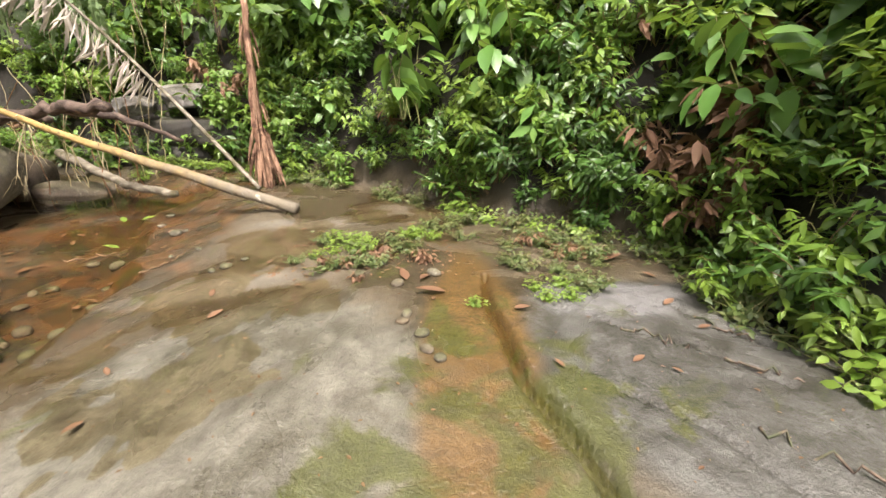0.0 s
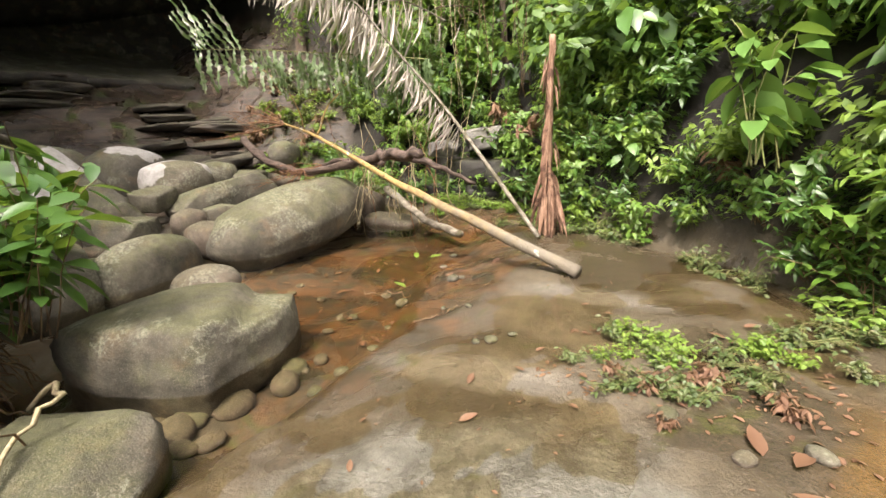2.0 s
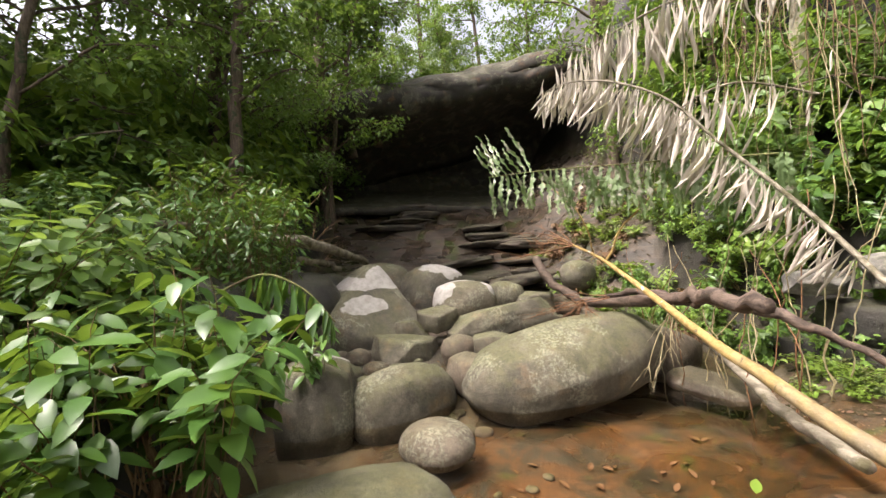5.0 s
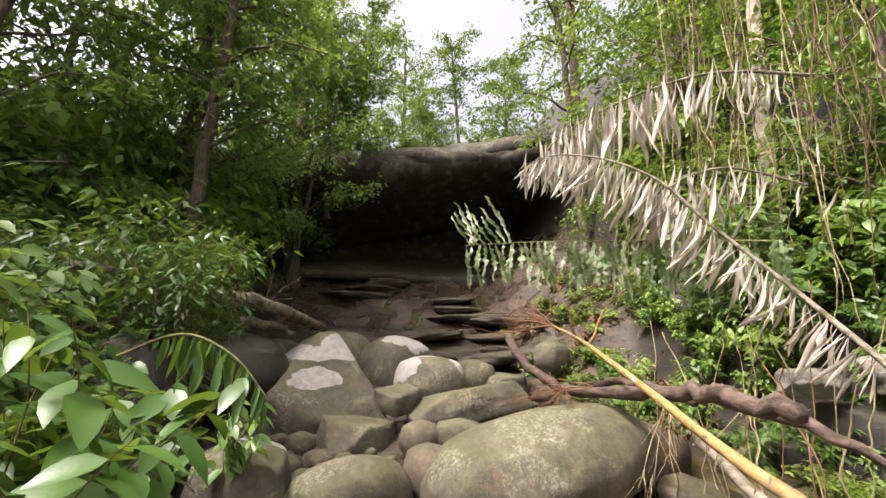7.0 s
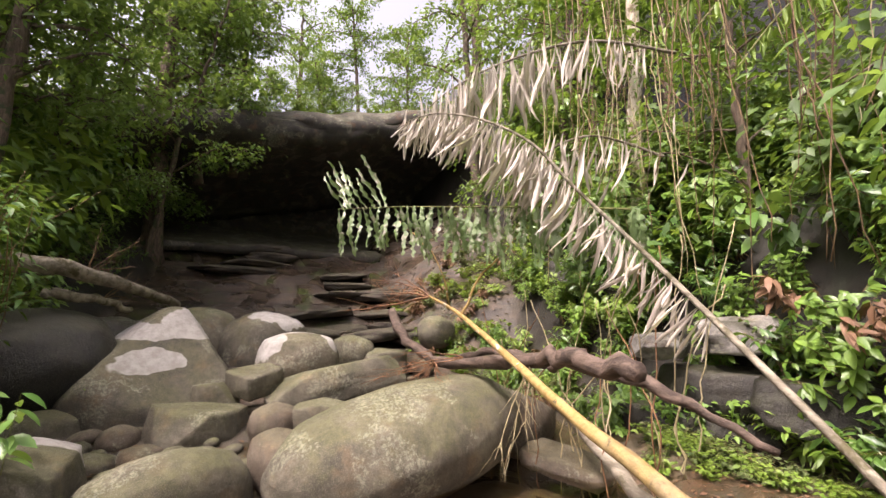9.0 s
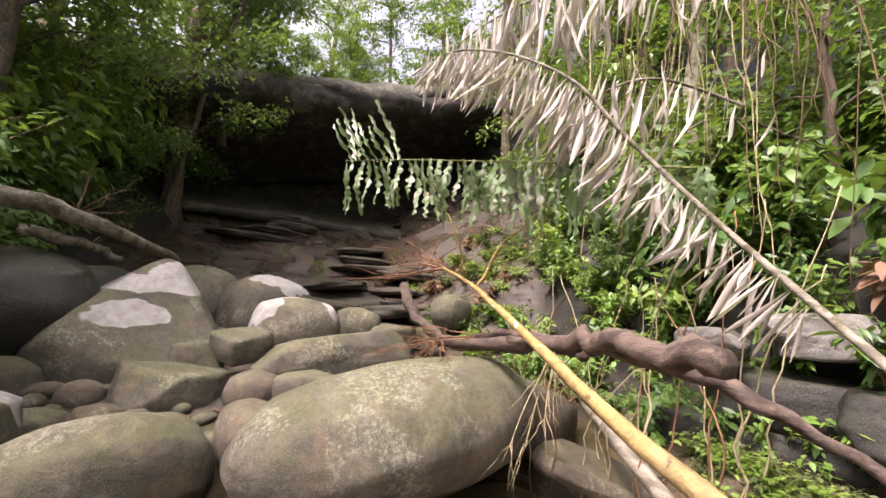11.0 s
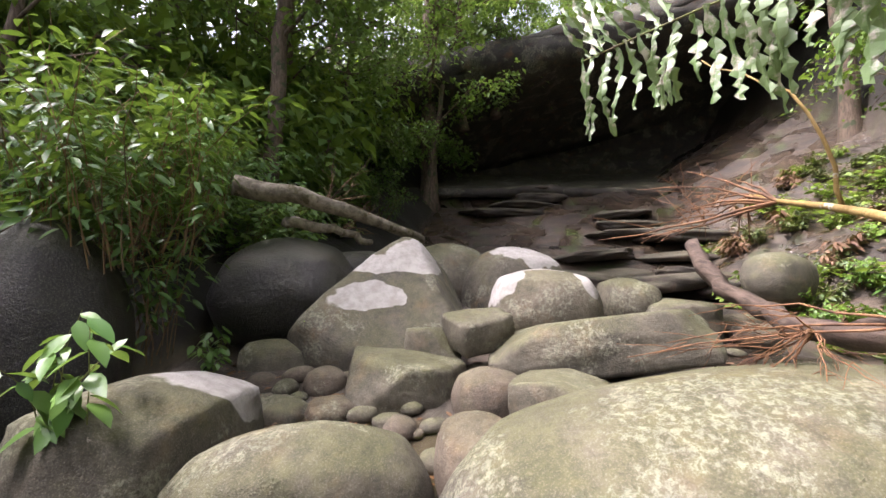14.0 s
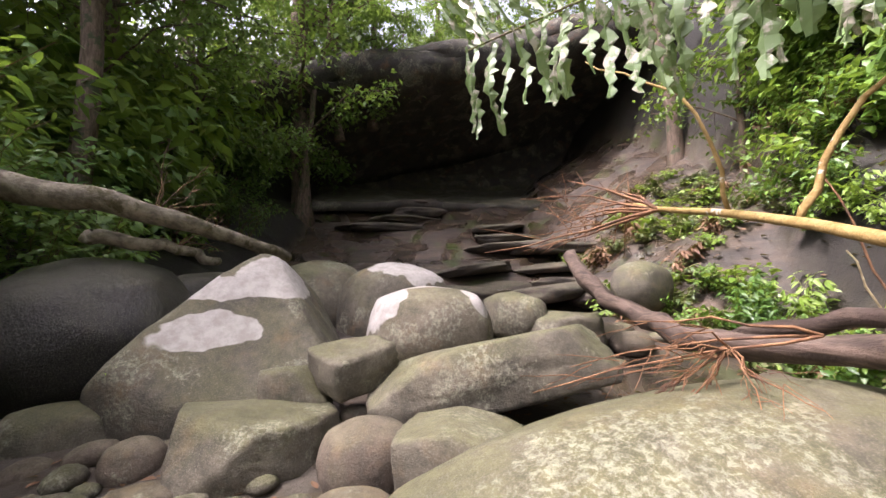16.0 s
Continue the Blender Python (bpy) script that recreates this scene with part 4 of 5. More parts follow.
S_DARK = kind("shrub", 1, L_LANCE, M_LEAF_DARK, M_TWIG, "dense dark green narrow-leaved shrub on the stream bank", "shrub", "bank shrubs", stems=16, height=0.75, spread=0.5, leaf_len=0.15, per_stem=15)
S_MID = kind("shrub", 2, L_OVAL, M_LEAF, M_TWIG, "green oval-leaved shrub on the stream bank", "shrub", "bank shrubs", stems=14, height=0.8, spread=0.5, leaf_len=0.14, per_stem=16)
S_LIGHT = kind("shrub", 3, L_LANCE, M_LEAF_LIGHT, M_STEM, "bright yellow-green leafy shrub arching over the water", "shrub", "bank shrubs", stems=12, height=0.6, spread=0.55, leaf_len=0.15, per_stem=14)
S_BROAD = kind("shrub", 4, L_OVAL, M_LEAF_BROAD, M_STEM, "broad-leaved pale green climbing shrub", "shrub", "bank shrubs", stems=8, height=0.9, spread=0.45, leaf_len=0.24, per_stem=8, droop=0.7)
S_HEART = kind("shrub", 5, L_HEART, M_LEAF_BROAD, M_STEM, "heart-leaved creeping plant on the bank", "shrub", "bank shrubs", stems=7, height=0.5, spread=0.4, leaf_len=0.20, per_stem=6, droop=0.5)
S_DRY = kind("dead_leaf_clump", 6, L_LANCE, M_DRY, M_TWIG, "clump of dead brown curled leaves caught on the bank", "dead leaves", "dead leaf clumps", stems=10, height=0.3, spread=0.35, leaf_len=0.2, per_stem=9, droop=0.6)
S_HERB = kind("water_herb", 7, L_SMALL, M_HERB, M_STEM, "low green creeping herb rooted in the wet rock", "herb", "stream herbs", stems=20, height=0.10, spread=0.22, leaf_len=0.042, per_stem=10, start=0.1, twig=0.003)
S_HERB_L = kind("water_herb", 8, L_SMALL, M_LEAF_LIGHT, M_STEM, "low yellow-green creeping herb rooted in the wet rock", "herb", "stream herbs", stems=15, height=0.11, spread=0.18, leaf_len=0.05, per_stem=9, start=0.1, twig=0.003)
S_BAMBOO = kind("bamboo_shrub", 9, L_BAMBOO, M_LEAF_LIGHT, M_STEM, "feathery light green bamboo shrub", "bamboo", "bamboo", stems=14, height=1.6, spread=1.1, leaf_len=0.22, per_stem=34, droop=0.6, clump=0.15)
S_FAR = kind("understorey_shrub", 10, L_SMALL, M_FAR, M_TWIG, "dense shaded forest undergrowth shrub", "shrub", "forest undergrowth", stems=26, height=1.5, spread=0.9, leaf_len=0.17, per_stem=26, clump=0.15)

used = set()


def put(kind_ob, x, y, z, s=1.0, rz=0.0, tip=(0, 0)):
    m = pose(x, y, z, tip[0], tip[1], rz) @ Matrix.Scale(s, 4)
    if kind_ob.name not in used:
        used.add(kind_ob.name)
        kind_ob.matrix_basis = m
        return kind_ob
    ob = copy_thing(kind_ob, Matrix())
    ob.matrix_basis = m
    return ob


MASS = []


def undergrowth(name, label):
    """One joined mesh of all the far plants gathered in MASS."""
    mats, vs, fs, ids, o = [], [], [], [], 0
    for key, m in MASS:
        v, counts, idx, mat = RECIPE[key]
        if mat not in mats:
            mats.append(mat)
        a = np.array(m)
        vs.append(v @ a[:3, :3].T + a[:3, 3])
        split = np.split(idx + o, np.cumsum(counts)[:-1])
        fs += [tuple(q) for q in split]
        ids += [mats.index(mat)] * len(counts)
        o += len(v)
    me = bpy.data.meshes.new(name)
    me.from_pydata([tuple(v) for v in np.concatenate(vs)], [], fs)
    for m in mats:
        me.materials.append(m)
    me.polygons.foreach_set("material_index", ids)
    me.shade_smooth()
    MASS.clear()
    return tagged(new(name, me), label, "undergrowth", kind="stuff")


def along_bank(line, count, inner, outer, kinds, seed, scale=(0.7, 1.2), side=-1, joined=False):
    """Shrubs strewn along a stretch of bank, leaning out over the stream."""
    r = random.Random(seed)
    pts = [Vector((a, b, 0)) for a, b in line]
    lens = [(q - p).length for p, q in zip(pts, pts[1:])]
    for _ in range(count):
        s = r.uniform(0, sum(lens))
        i = 0
        while s > lens[i] and i < len(lens) - 1:
            s -= lens[i]
            i += 1
        d = (pts[i + 1] - pts[i]).normalized()
        out = Vector((-d.y, d.x, 0)) * side
        p = pts[i] + d * s + out * r.uniform(inner, outer)
        lean = r.uniform(8, 38)
        rz = math.degrees(math.atan2(out.x, -out.y)) + r.uniform(-30, 30)
        k, s = r.choice(kinds), r.uniform(*scale)
        if joined:
            MASS.append((k.name, pose(p.x, p.y, height(p.x, p.y) - 0.04, -lean, 0, rz) @ Matrix.Scale(s, 4)))
        else:
            put(k, p.x, p.y, height(p.x, p.y) - 0.04, s, rz, (-lean, 0))


BANK = [(2.9, -0.6), (2.15, 1.5), (1.85, 2.1), (2.05, 3.05), (1.4, 3.75), (0.65, 4.1), (-0.15, 4.95), (-1.05, 5.7), (-2.2, 6.3), (-3.2, 7.1)]
BANK_UP = [(-2.2, 6.4), (-3.2, 7.2), (-4.6, 8.0), (-7, 8.3), (-9.5, 9.0), (-11.0, 11.0), (-13.5, 13.0)]
LEFT = [(-4.2, 0.1), (-5.8, 0.3), (-7.5, 0.2), (-9, 0.4), (-11, 0.8), (-14, 1.0), (-18, 1.6)]
rr = random.Random(5)
S_BUSH = kind("shrub", 11, L_OVAL, M_LEAF_DARK, M_TWIG, "large leafy shrub with glossy oval leaves beside the pool", "shrub", "bank shrubs", stems=13, height=1.25, spread=0.6, leaf_len=0.26, per_stem=11, droop=0.35)
S_FINE = kind("shrub", 12, L_LANCE, M_LEAF_DARK, M_TWIG, "fine-leaved green shrub over the dark boulders", "shrub", "bank shrubs", stems=15, height=1.35, spread=0.75, leaf_len=0.13, per_stem=30, droop=0.3, clump=0.16)
along_bank(BANK, 85, -0.02, 0.35, [S_DARK, S_DARK, S_MID, S_LIGHT], 61, (0.5, 0.8))
along_bank(BANK, 105, 0.15, 1.0, [S_DARK, S_MID, S_LIGHT, S_BROAD, S_HEART, S_LIGHT], 62, (0.6, 1.1), -1, True)
for (ax, ay), (bx, by) in zip(BANK[1:], BANK[2:]):
    count = max(2, round(math.hypot(bx - ax, by - ay) / 0.17))
    for k in range(count):
        x, y = ax + (bx - ax) * k / count, ay + (by - ay) * k / count
        gap = 0.06 + 0.1 * (k % 3)
        x, y = x + gap * (ay - by) / math.hypot(bx - ax, by - ay) * -1, y + gap * (bx - ax) / math.hypot(bx - ax, by - ay) * -1
        turn = math.degrees(math.atan2(-(by - ay), bx - ax)) * 0.3 + 40 * (k % 5) - 80
        MASS.append(((S_DARK, S_MID, S_DARK, S_LIGHT)[k % 4].name, pose(x, y, height(x, y) - 0.03 + 0.12 * (k % 2), -40, 0, turn) @ Matrix.Scale(0.55 + 0.08 * (k % 3), 4)))
along_bank(BANK, 64, -0.28, 0.06, [S_HERB, S_HERB, S_HERB_L], 69, (0.9, 1.7))
along_bank(BANK_UP, 70, -0.1, 0.9, [S_DARK, S_MID, S_MID, S_LIGHT], 64, (0.6, 1.1))
along_bank(LEFT, 16, 0.2, 1.5, [S_FINE, S_FAR, S_BAMBOO], 66, (0.7, 1.2), 1)
along_bank(BANK, 150, 0.5, 3.2, [S_DARK, S_MID, S_BROAD, S_MID, S_LIGHT], 63, (0.8, 1.5), -1, True)
along_bank(BANK_UP, 190, 0.4, 5.0, [S_MID, S_LIGHT, S_BROAD, S_FAR, S_MID, S_DARK], 65, (0.8, 1.7), -1, True)
along_bank(BANK_UP[2:5], 45, -0.9, 0.8, [S_MID, S_LIGHT, S_DARK], 70, (0.5, 0.9), -1, True)
for _ in range(70):
    x, y = rr.uniform(2.1, 5.0), rr.uniform(2.4, 6.2)
    MASS.append((rr.choice((S_MID, S_LIGHT, S_BROAD, S_DARK, S_HEART)).name, pose(x, y, height(x, y) - 0.04, rr.uniform(-25, 0), 0, rr.uniform(60, 150)) @ Matrix.Scale(rr.uniform(0.8, 1.4), 4)))
undergrowth("undergrowth", "dense mixed green undergrowth covering the steep bank")
along_bank(LEFT, 40, 0.5, 2.6, [S_FINE, S_FINE, S_MID], 68, (0.7, 1.2), 1, True)
along_bank(LEFT[3:], 66, 1.5, 8.0, [S_FAR, S_FAR, S_FINE, S_BAMBOO], 67, (1.2, 2.4), 1, True)
undergrowth("undergrowth", "dense shaded green forest undergrowth on the slope")
for k, (x, y) in enumerate(((1.95, 3.2), (2.1, 2.9), (2.2, 2.6), (2.3, 3.3), (2.5, 2.9), (2.1, 3.6), (1.8, 3.7), (2.7, 3.4), (2.4, 3.8), (2.6, 2.4), (2.9, 2.9), (2.0, 4.1), (2.8, 3.9), (3.1, 3.4))):
    put((S_HEART, S_LIGHT, S_BROAD, S_DRY)[k % 4 if k % 5 else 1], x, y, height(x, y) - 0.03, 0.9 + 0.1 * (k % 3), 40 * k, (-30, 0))
for k, (x, y) in enumerate(((-5.0, -0.5), (-5.8, -0.3), (-6.4, -0.6), (-4.2, -0.7), (-5.4, -1.2), (-6.6, 0.1), (-7.2, -0.8), (-4.8, -1.6), (-6.2, -1.6))):
    put((S_FINE, S_BUSH)[k % 2], x, y, height(x, y) - 0.03, 0.9 + 0.1 * (k % 3), 70 * k, (-8, 0))
put(S_LIGHT, -8.42, 1.98, 0.66, 0.36, 20)
put(S_BROAD, -8.4, 0.85, 0.15, 0.6, 60)
put(S_BROAD, -8.1, 1.05, 0.15, 0.5, 160)
put(S_BROAD, -6.05, 1.75, 0.45, 0.7, 60)
for k in range(60):
    x, y = rr.uniform(-15.0, -9.0), rr.uniform(8.2, 11.5)
    put((S_HERB, S_HERB_L, S_DRY)[k % 3], x, y, height(x, y) - 0.02, (2.2, 2.5, 0.8)[k % 3] * rr.uniform(0.8, 1.3), 50 * k, (-15, 0))
for k, (x, y) in enumerate(((1.75, 2.15), (1.95, 1.9), (1.85, 2.45), (2.1, 1.65), (2.05, 2.2), (2.15, 2.55), (2.3, 1.9))):
    put((S_LIGHT, S_LIGHT, S_MID)[k % 3], x, y, height(x, y) - 0.03, 0.62 + 0.06 * (k % 3), 55 * k + 60, (-22, 0))
put(S_BROAD, -0.35, 4.75, 1.15, 1.25, 20, (-20, 0))
put(S_BROAD, 0.75, 4.55, 1.1, 1.3, 140, (-20, 0))
put(S_BROAD, 0.3, 4.9, 1.6, 1.3, 250, (-10, 0))
put(S_BROAD, 1.4, 4.4, 1.5, 1.2, 80, (-10, 0))
for x, y, z, s, a in ((-4.05, 1.2, 0.45, 1.0, 0), (-4.25, 0.95, 0.5, 0.95, 110), (-3.85, 0.85, 0.4, 0.9, 220), (-4.5, 0.95, 0.25, 0.85, 0), (-5.0, 1.15, 0.3, 0.8, 70), (-4.1, 0.45, 0.3, 0.8, 140), (-5.5, 1.05, 0.4, 0.85, 200), (-4.6, 0.3, 0.55, 0.85, 260), (-3.8, 0.0, 0.45, 0.75, 300), (-5.2, 0.5, 0.6, 0.85, 30)):
    put(S_BUSH, x, y, z, s, a, (-12, 0))
for x, y, z, s, a in ((-7.3, 1.15, 1.45, 1.1, 40), (-7.7, 1.0, 1.7, 1.1, 130), (-6.9, 1.0, 1.3, 1.0, 250), (-7.5, 0.9, 0.6, 1.0, 0), (-7.0, 0.6, 1.1, 1.1, 90), (-8.1, 0.3, 1.6, 1.1, 200), (-7.2, 0.2, 1.5, 1.2, 300), (-8.8, 0.5, 1.8, 0.9, 20)):
    put(S_FINE, x, y, z, s, a, (-10, 0))
for x, y, z, s in ((1.95, 3.15, 0.8, 1.0), (2.05, 2.9, 1.1, 1.1), (1.75, 3.5, 0.9, 0.9), (2.3, 2.6, 1.3, 1.0), (2.2, 3.3, 1.5, 1.2), (1.2, 4.2, 1.2, 0.8), (-0.6, 5.5, 1.0, 0.7), (-3.9, 7.4, 1.6, 0.9), (-3.2, 7.0, 1.4, 0.8)):
    put(S_DRY, x, y, z, s, x * 300, (-25, 0))


def strew(kinds, count, centre, size, seed, scale=(0.7, 1.2)):
    r = random.Random(seed)
    for _ in range(count):
        a, q = r.uniform(0, 6.28), math.sqrt(r.random())
        x, y = centre[0] + size[0] * q * math.cos(a), centre[1] + size[1] * q * math.sin(a)
        put(r.choice(kinds), x, y, height(x, y) - 0.006, r.uniform(*scale), r.uniform(0, 360))


for k in range(46):
    x, y = rr.uniform(-10.5, -7.0), rr.uniform(7.0, 8.9)
    put((S_HERB_L, S_MID, S_DRY, S_HERB)[k % 4], x, y, height(x, y) - 0.02, (2.0, 0.55, 0.6, 2.2)[k % 4] * rr.uniform(0.8, 1.2), 47 * k, (-20, 0))
for k in range(16):
    x = 0.25 + 0.11 * k
    y = 4.35 - 0.28 * max(0.0, x - 0.6) + 0.12 * (k % 3)
    put((S_DARK, S_MID, S_LIGHT, S_DARK)[k % 4], x, y, height(x, y) - 0.05, 0.75 + 0.1 * (k % 3), 63 * k, (-30, 0))
for k in range(7):
    put(S_DRY, 1.85 + 0.05 * (k % 5), 3.25 - 0.1 * k, 0.5 + 0.12 * (k * 3 % 7), 0.6 + 0.1 * (k % 3), 77 * k, (-30, 0))
strew([S_HERB, S_HERB, S_HERB_L], 24, (-0.7, 3.15), (0.55, 0.36), 71, (0.5, 1.0))
strew([S_HERB_L], 3, (-0.2, 3.5), (0.15, 0.12), 72, (0.6, 0.9))
strew([S_HERB], 22, (0.85, 3.0), (0.4, 0.55), 73, (0.5, 1.0))
strew([S_HERB_L], 4, (0.72, 2.4), (0.14, 0.18), 74, (0.5, 0.9))
strew([S_HERB], 9, (0.5, 3.75), (0.9, 0.3), 75, (0.7, 1.2))
strew([S_HERB, S_HERB_L], 40, (-4.2, 7.0), (1.1, 0.5), 76, (0.9, 1.5))
strew([S_HERB], 16, (-2.5, 6.1), (0.8, 0.35), 77, (0.7, 1.1))
strew([S_DRY], 10, (-0.6, 2.95), (0.5, 0.3), 79, (0.18, 0.3))
strew([S_DRY], 6, (0.9, 3.2), (0.4, 0.3), 80, (0.2, 0.35))
strew([S_HERB_L], 1, (0.2, 2.3), (0.02, 0.02), 78, (0.45, 0.5))

# ---- trees ----
def tree(seed, tall, r0, crown_from, reach, leaf, leaf_len, m_leaf, m_bark, limbs, label, lean=(0.0, 0.0), twig_count=9, per_twig=19):
    r = random.Random(seed)
    ob = base("tree", 0, 0, 0)
    pts = bend([(0, 0, -0.6), (lean[0] * 0.3, lean[1] * 0.3, tall * 0.35), (lean[0] * 0.7, lean[1] * 0.7, tall * 0.7), (lean[0], lean[1], tall)], 24, 0.05, seed)
    obj_from("trunk", *tube_data(pts, [r0 * (1.5 if i == 0 else 1.15 if i == 1 else 1 - 0.75 * i / 23) for i in range(24)], 12, seed, 0.12), m_bark, ob, True)
    tubes, mats = [], []
    for i in range(limbs):
        u = crown_from + (0.98 - crown_from) * (i + r.random()) / limbs
        p = pts[min(int(u * 23), 22)]
        a = i * 2.4 + r.uniform(-0.5, 0.5)
        ln = reach * r.uniform(0.6, 1.1) * (1.15 - 0.5 * u)
        tip = p + Vector((math.cos(a) * ln, math.sin(a) * ln, ln * r.uniform(-0.1, 0.45)))
        line = bend([p, p.lerp(tip, 0.5) + Vector((0, 0, ln * 0.16)), tip], 8, ln * 0.02, i)
        tubes.append(tube_data(line, taper(r0 * 0.28, 0.012, 8), 5))
        for k in range(twig_count):
            q = line[2 + (k * 6) // twig_count]
            d = Vector((r.uniform(-1, 1), r.uniform(-1, 1), r.uniform(-0.6, 0.5))).normalized() * r.uniform(0.4, 1.0) * ln * 0.42
            e = q + d + Vector((0, 0, -0.12 * ln))
            tubes.append(tube_data([q, q.lerp(e, 0.5) + Vector((0, 0, 0.05)), e], (0.014, 0.009, 0.004), 3))
            for _ in range(per_twig):
                w = q.lerp(e, r.uniform(0.15, 1.05)) + Vector((r.gauss(0, 1), r.gauss(0, 1), r.gauss(0, 0.7))) * 0.13 * ln ** 0.5
                o = Vector((r.uniform(-1, 1), r.uniform(-1, 1), r.uniform(-0.9, 0.2)))
                mats.append(leaf_at(w, o, leaf_len * r.uniform(0.6, 1.2), r.uniform(-0.7, 0.7)))
    obj_from("limbs", *join(tubes), m_bark, ob, True).name = "branchwork"
    tagged(obj_from("crown", *scatter_leaves(leaf, mats), m_leaf, ob), kind="stuff")
    return tagged(ob, label, "tree", "forest trees")


T_A = tree(21, 15, 0.30, 0.22, 4.2, L_FAR, 0.27, M_FAR, M_TRUNK, 20, "tall forest tree with dark bark and dense foliage")
T_B = tree(22, 13, 0.20, 0.30, 3.4, L_FAR, 0.23, M_FAR, M_TRUNK, 18, "slender forest tree with dense green foliage", (0.8, 0.4))
T_C = tree(23, 7, 0.10, 0.12, 2.4, L_FAR, 0.2, M_LEAF, M_TRUNK, 18, "small leafy tree at the edge of the stream")
T_D = tree(24, 12, 0.17, 0.62, 3.0, L_FAR, 0.22, M_LEAF, M_TRUNK_PALE, 12, "tall tree with pale bare bark above the bank", (0.9, -0.3))

T_E = tree(25, 10, 0.14, 0.55, 2.8, L_FAR, 0.2, M_LEAF, M_TRUNK, 16, "tree with a high leafy crown beside the overhang", (0.3, 0.6))

T_F = tree(26, 10.5, 0.11, 0.2, 3.1, L_FAR, 0.19, M_SPRAY, M_TRUNK, 20, "forest tree with low hanging sprays of small leaves", (0.6, 2.0), 12, 30)


def plant_tree(ob, x, y, s=1.0, rz=0.0, dz=0.0):
    put(ob, x, y, height(x, y) + dz, s, rz)


for ob, x, y, s, a in ((T_A, -18.3, 1.75, 1.0, 0), (T_B, -13.2, -1.0, 1.0, 40), (T_B, -10.5, -6.5, 1.1, 170), (T_A, -22.0, -3.0, 1.2, 220), (T_B, -8.0, -8.5, 1.2, 300), (T_A, -13.0, -8.5, 1.2, 60), (T_A, -27.0, 1.0, 1.2, 150), (T_B, -5.5, -9.5, 1.2, 20), (T_C, -6.0, -4.5, 0.7, 70), (T_B, -11.1, -0.1, 0.85, 100), (T_B, -15.2, 12.4, 1.1, 220)):
    plant_tree(ob, x, y, s, a)
for ob, x, y, s, a in ((T_C, -6.5, 11.5, 1.0, 140), (T_B, -8.5, 14.0, 1.0, 70), (T_C, -10.0, 11.5, 1.0, 310), (T_A, -12.5, 16.5, 1.0, 200), (T_B, -5.0, 13.5, 1.0, 10), (T_A, -19.5, 15.5, 1.1, 10), (T_D, -7.4, 10.6, 1.0, 0), (T_B, -10.5, 12.5, 0.9, 110), (T_C, -8.5, 10.8, 0.9, 40), (T_C, -5.0, 9.6, 0.8, 100), (T_C, -2.0, 9.2, 0.8, 190), (T_C, 1.0, 7.8, 0.8, 270), (T_B, -14.0, 14.5, 0.9, 30), (T_B, -2.5, 12.5, 1.0, 200)):
    plant_tree(ob, x, y, s, a)
# The trees at (13, -6.5) and (-2.5, -15) are unseen, added for reflections.
for ob, x, y, s, a in ((T_A, 3.5, 10.0, 1.0, 80), (T_B, 13.0, -6.5, 1.0, 310), (T_A, -2.5, -15.0, 1.0, 260), (T_C, -12.0, 11.2, 0.8, 300)):
    plant_tree(ob, x, y, s, a)
plant_tree(T_C, -11.8, -2.7, 1.2, 250)
plant_tree(T_C, -14.5, -2.2, 1.3, 30)
for x, y, z, s, a in ((-25.5, 6.5, 10.3, 0.6, 0), (-24.0, 8.3, 10.6, 0.55, 90), (-27.0, 10.0, 11.3, 0.8, 180), (-23.5, 7.2, 10.2, 0.4, 200), (-22.6, 9.6, 10.5, 0.5, 10), (-23.0, 11.5, 11.0, 0.5, 30), (-30, 5.0, 11, 0.7, 120), (-21.8, 3.6, 9.0, 1.0, 50), (-20.2, 1.8, 8.0, 1.1, 160), (-22.5, 12.8, 11.0, 1.0, 240), (-20.5, 11.8, 10.6, 0.9, 20)):
    put(T_C, x, y, z - 0.6, s, a)
put(T_F, -18.0, 1.5, 2.6, 1.0, 0)
put(T_F, -19.4, 1.4, 3.2, 0.95, 15)
put(T_F, -15.5, -0.6, 2.2, 0.9, -20)
put(T_F, -12.6, -1.2, 2.0, 0.85, 10)
put(T_F, -9.2, -3.2, 1.6, 0.9, 20)
put(T_A, -10.2, -4.6, 1.8, 0.8, 80)
put(T_F, -24.2, 5.6, 8.6, 0.6, 100)
put(T_F, -23.6, 9.0, 8.8, 0.6, 200)
for k in range(16):
    y = 3.5 + 0.55 * k
    put((S_BAMBOO, S_LIGHT, S_MID)[k % 3], -19.6 + 0.01 * (y - 9) ** 2, y, 9.15 + 0.25 * max(-7.0, min(y - 7, 5.0)), (0.8, 1.3, 1.5)[k % 3], 71 * k)
put(T_E, -19.9, 4.0, 7.4, 1.0, 60)
put(T_E, -24.0, 10.6, 9.6, 1.0, 200)
put(T_A, -29.0, 8.2, 9.5, 0.8, 30)
put(T_C, -26.0, 8.8, 10.2, 1.0, 300)
put(T_E, -19.0, 2.9, 6.6, 0.9, 160)

# ---- vines, roots, litter ----
def vine(points, r0, mat, label, seed, name="vine"):
    ob = base(name, *points[0])
    obj_from("strand", *tube_data([p - Vector(points[0]) for p in bend(points, 14, 0.03, seed)], taper(r0, r0 * 0.6, 14), 4), mat, ob, True)
    return tagged(ob, label, "vine", "hanging vines")


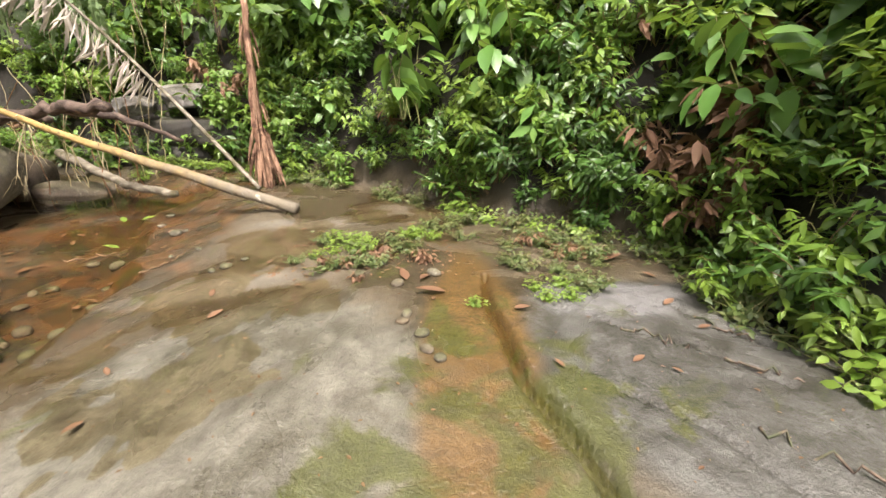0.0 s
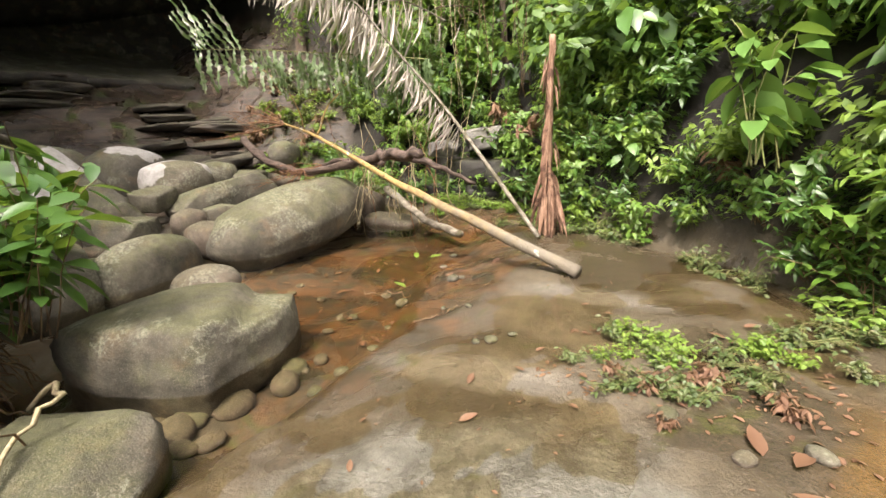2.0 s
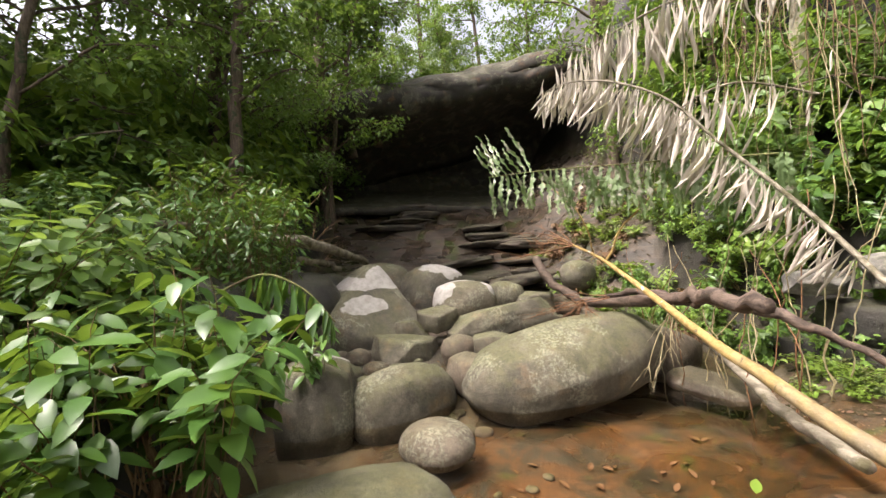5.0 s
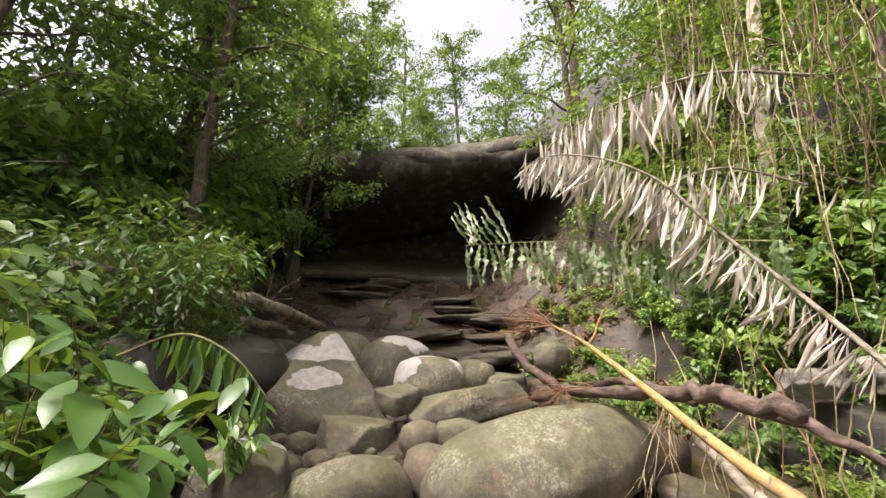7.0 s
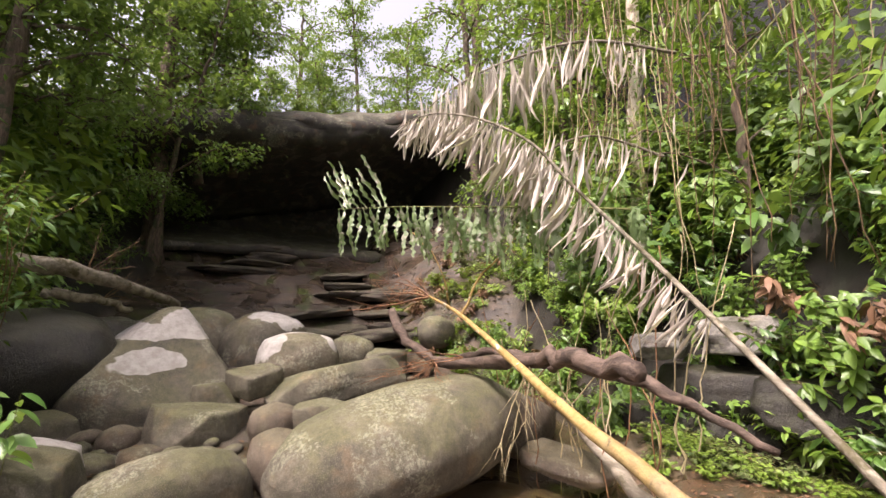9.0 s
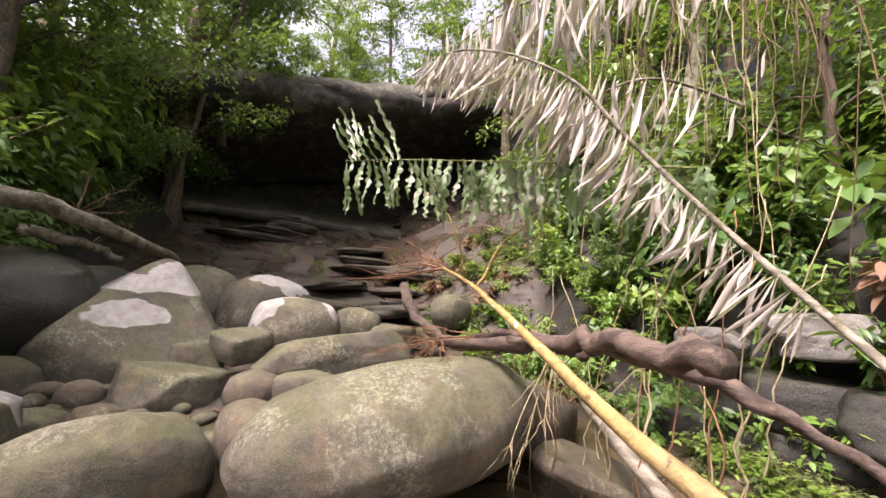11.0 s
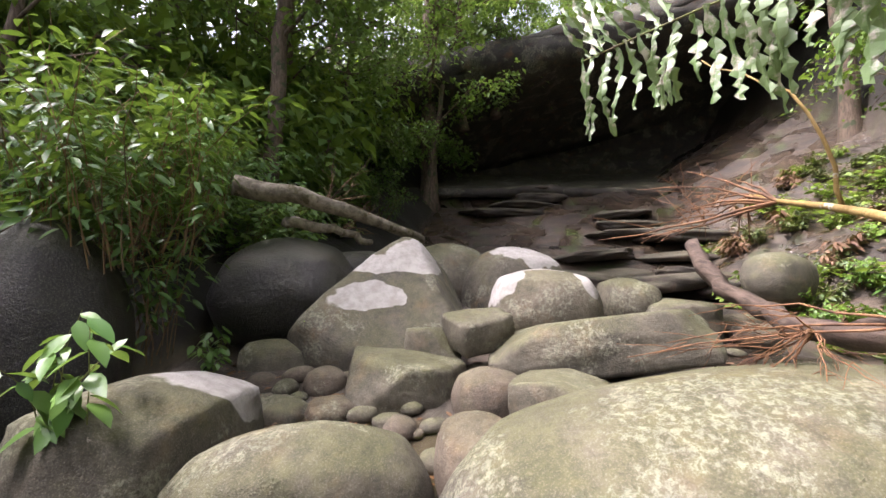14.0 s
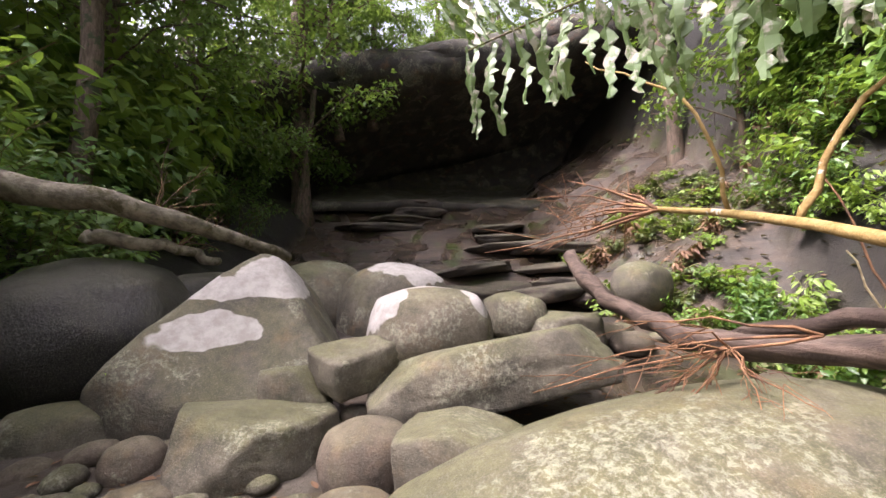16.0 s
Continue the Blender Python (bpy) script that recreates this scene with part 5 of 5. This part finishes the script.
r = random.Random(90)
for i in range(80):
    x = r.uniform(-7.2, -2.6)
    y = 6.9 + 0.32 * (-x - 3.2) + r.uniform(-0.6, 0.9)
    top, low = r.uniform(4.8, 8.0), r.uniform(1.6, 4.2)
    vine([(x, y, top), (x + r.uniform(-0.2, 0.2), y + r.uniform(-0.1, 0.1), (top + low) / 2), (x + r.uniform(-0.25, 0.25), y + r.uniform(-0.2, 0.1), low)], r.uniform(0.004, 0.010),
         r.choice((M_VINE, M_TWIG, M_TWIG)), "thin dry straw-coloured vine hanging down the bank", i)
for i in range(22):
    x, y = r.uniform(-6.6, -4.4), r.uniform(6.0, 6.8)
    z = height(x, y)
    vine([(x, y, z), (x + r.uniform(-0.2, 0.2), y + r.uniform(-0.2, 0.2), z + 0.8), (x + r.uniform(-0.6, 0.6), y + r.uniform(-0.3, 0.3), z + r.uniform(1.3, 2.2))], 0.008, r.choice((M_VINE, M_TWIG_RED)), "thin bare upright stem at the stream's edge", i, "sapling")


def root_tangle(x, y, z, w, n, seed):
    q = random.Random(seed)
    ob = base("root_tangle", x, y, z)
    for i in range(n):
        a = Vector((q.uniform(-w, w), q.uniform(-0.25, 0.1), q.uniform(0.2, 0.5)))
        b = a + Vector((q.uniform(-0.2, 0.2), q.uniform(0.1, 0.3), -q.uniform(0.15, 0.35)))
        c = b + Vector((q.uniform(-0.2, 0.3), q.uniform(0.0, 0.2), -q.uniform(0.1, 0.4)))
        obj_from("root", *tube_data(bend([a, b, c], 8, 0.03, i), taper(q.uniform(0.006, 0.018), 0.004, 8), 4), M_TWIG, ob, True)
    return tagged(ob, "tangle of brown bare roots hanging from the earth bank", "roots")


vine([(-3.75, 1.1, 0.1), (-3.45, 1.2, 0.33), (-3.15, 1.15, 0.36), (-3.0, 1.0, 0.36), (-2.75, 0.8, 0.2)], 0.018, M_VINE, "pale bent root lying over a boulder", 9, "fallen_branch")
root_tangle(-3.6, 0.55, 0.15, 0.8, 70, 5)
root_tangle(-4.6, 0.85, 0.1, 0.5, 30, 6)
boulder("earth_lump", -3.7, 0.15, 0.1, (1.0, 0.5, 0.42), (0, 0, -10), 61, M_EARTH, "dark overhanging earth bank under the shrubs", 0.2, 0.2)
vine([(-4.35, 0.95, 0.0), (-4.3, 0.9, 0.6), (-4.45, 0.85, 1.2)], 0.035, M_TWIG, "bare brown shrub stem at the pool's edge", 3, "sapling")


def fallen_leaf(x, y, s, mat, rz, label, z=None):
    ob = obj_from("fallen_leaf", *leaf_template(s, s * 0.42, 5, 0.4, -0.1), mat, None, True)
    ob.matrix_world = pose(x, y, (height(x, y) if z is None else z) + 0.012, 4, 6, rz)
    tagged(ob, label, "leaf", "fallen leaves")


for i in range(26):
    x, y = r.uniform(-2.2, 1.6), r.uniform(1.2, 3.9)
    fallen_leaf(x, y, r.uniform(0.05, 0.11), M_DRY, r.uniform(0, 360), "small dead brown leaf lying on the wet rock")
for x, y, s, a in ((1.0, 3.2, 0.26, 60), (1.15, 3.0, 0.24, -80), (0.9, 3.35, 0.2, 10), (1.25, 3.25, 0.22, 120), (0.02, 2.45, 0.2, 95), (-0.25, 2.65, 0.16, 20), (-0.1, 2.75, 0.15, 160)):
    fallen_leaf(x, y, s, M_DRY, a, "large dead reddish-brown leaf on the wet rock")
for x, y, a in ((-3.75, 4.75, 40), (-3.62, 4.85, -60), (-3.2, 3.9, 90)):
    fallen_leaf(x, y, 0.17, M_LEAF_LIGHT, a, "yellow leaf floating on the pool", 0.0)
def litter(count, area, lo, hi, seed, label):
    q = random.Random(seed)
    mats = []
    xs, ys = [q.uniform(area[0], area[1]) for _ in range(count)], [q.uniform(area[2], area[3]) for _ in range(count)]
    for x, y, z in zip(xs, ys, land(np.array(xs), np.array(ys))[0]):
        a = q.uniform(0, 6.28)
        mats.append(leaf_at(Vector((x, y, float(z) + 0.007)), Vector((math.cos(a), math.sin(a), q.uniform(-0.1, 0.25))), q.uniform(lo, hi), q.uniform(-0.4, 0.4)))
    tagged(obj_from("leaf_litter", *scatter_leaves(L_SMALL, mats), M_DRY, None), label, "leaf litter", kind="stuff")


litter(1500, (-15.0, -7.5, 7.0, 11.5), 0.05, 0.13, 5, "brown dead leaf litter on the rock slope")
litter(420, (-2.2, 2.0, 1.0, 4.6), 0.008, 0.03, 1, "tiny brown leaf crumbs on the wet rock")
litter(260, (-1.3, 0.1, 2.7, 3.5), 0.015, 0.05, 2, "dry brown leaf bits caught among the herbs")
litter(900, (-9.0, -6.2, 1.2, 6.0), 0.03, 0.09, 3, "brown leaf litter between the boulders")
litter(700, (-4.9, -3.1, 6.0, 7.8), 0.02, 0.07, 4, "brown leaf litter on the muddy edge")
pebbles(22, (-5.0, -2.7, 2.5, 5.2), 0.03, 0.09, 48, "small brown pebble on the pool's bed")
for i in range(45):
    x, y = r.uniform(-5.0, -2.6), r.uniform(2.6, 5.4)
    fallen_leaf(x, y, r.uniform(0.06, 0.14), M_DRY, r.uniform(0, 360), "sunken dead leaf on the pool's bed")
for i in range(60):
    x, y = r.uniform(-8.6, -6.8), r.uniform(1.8, 5.0)
    fallen_leaf(x, y, r.uniform(0.05, 0.1), M_DRY, r.uniform(0, 360), "dry brown leaf among the stones")
for i, (x, y, a, ln) in enumerate(((0.95, 1.95, -35, 0.32), (1.35, 1.7, -30, 0.4), (1.75, 1.65, -50, 0.45), (1.4, 2.15, -60, 0.35), (1.2, 1.25, -45, 0.5), (1.75, 2.3, -70, 0.3), (-2.6, 3.3, 50, 0.4), (-3.0, 4.0, 100, 0.5), (-3.5, 3.6, 20, 0.5), (-2.9, 4.4, -20, 0.4))):
    c, s = math.cos(radians(a)), math.sin(radians(a))
    line = [(x + c * u * ln, y + s * u * ln, max(0.0, height(x + c * u * ln, y + s * u * ln)) + 0.008) for u in (0, 0.35, 0.7, 1)]
    vine(line, 0.008, M_TRUNK if i < 6 else M_TWIG, "thin dark twig lying on the rock", i, "fallen_twig")
for ob in PUT_AWAY:
    assert ob.name in used, ob.name
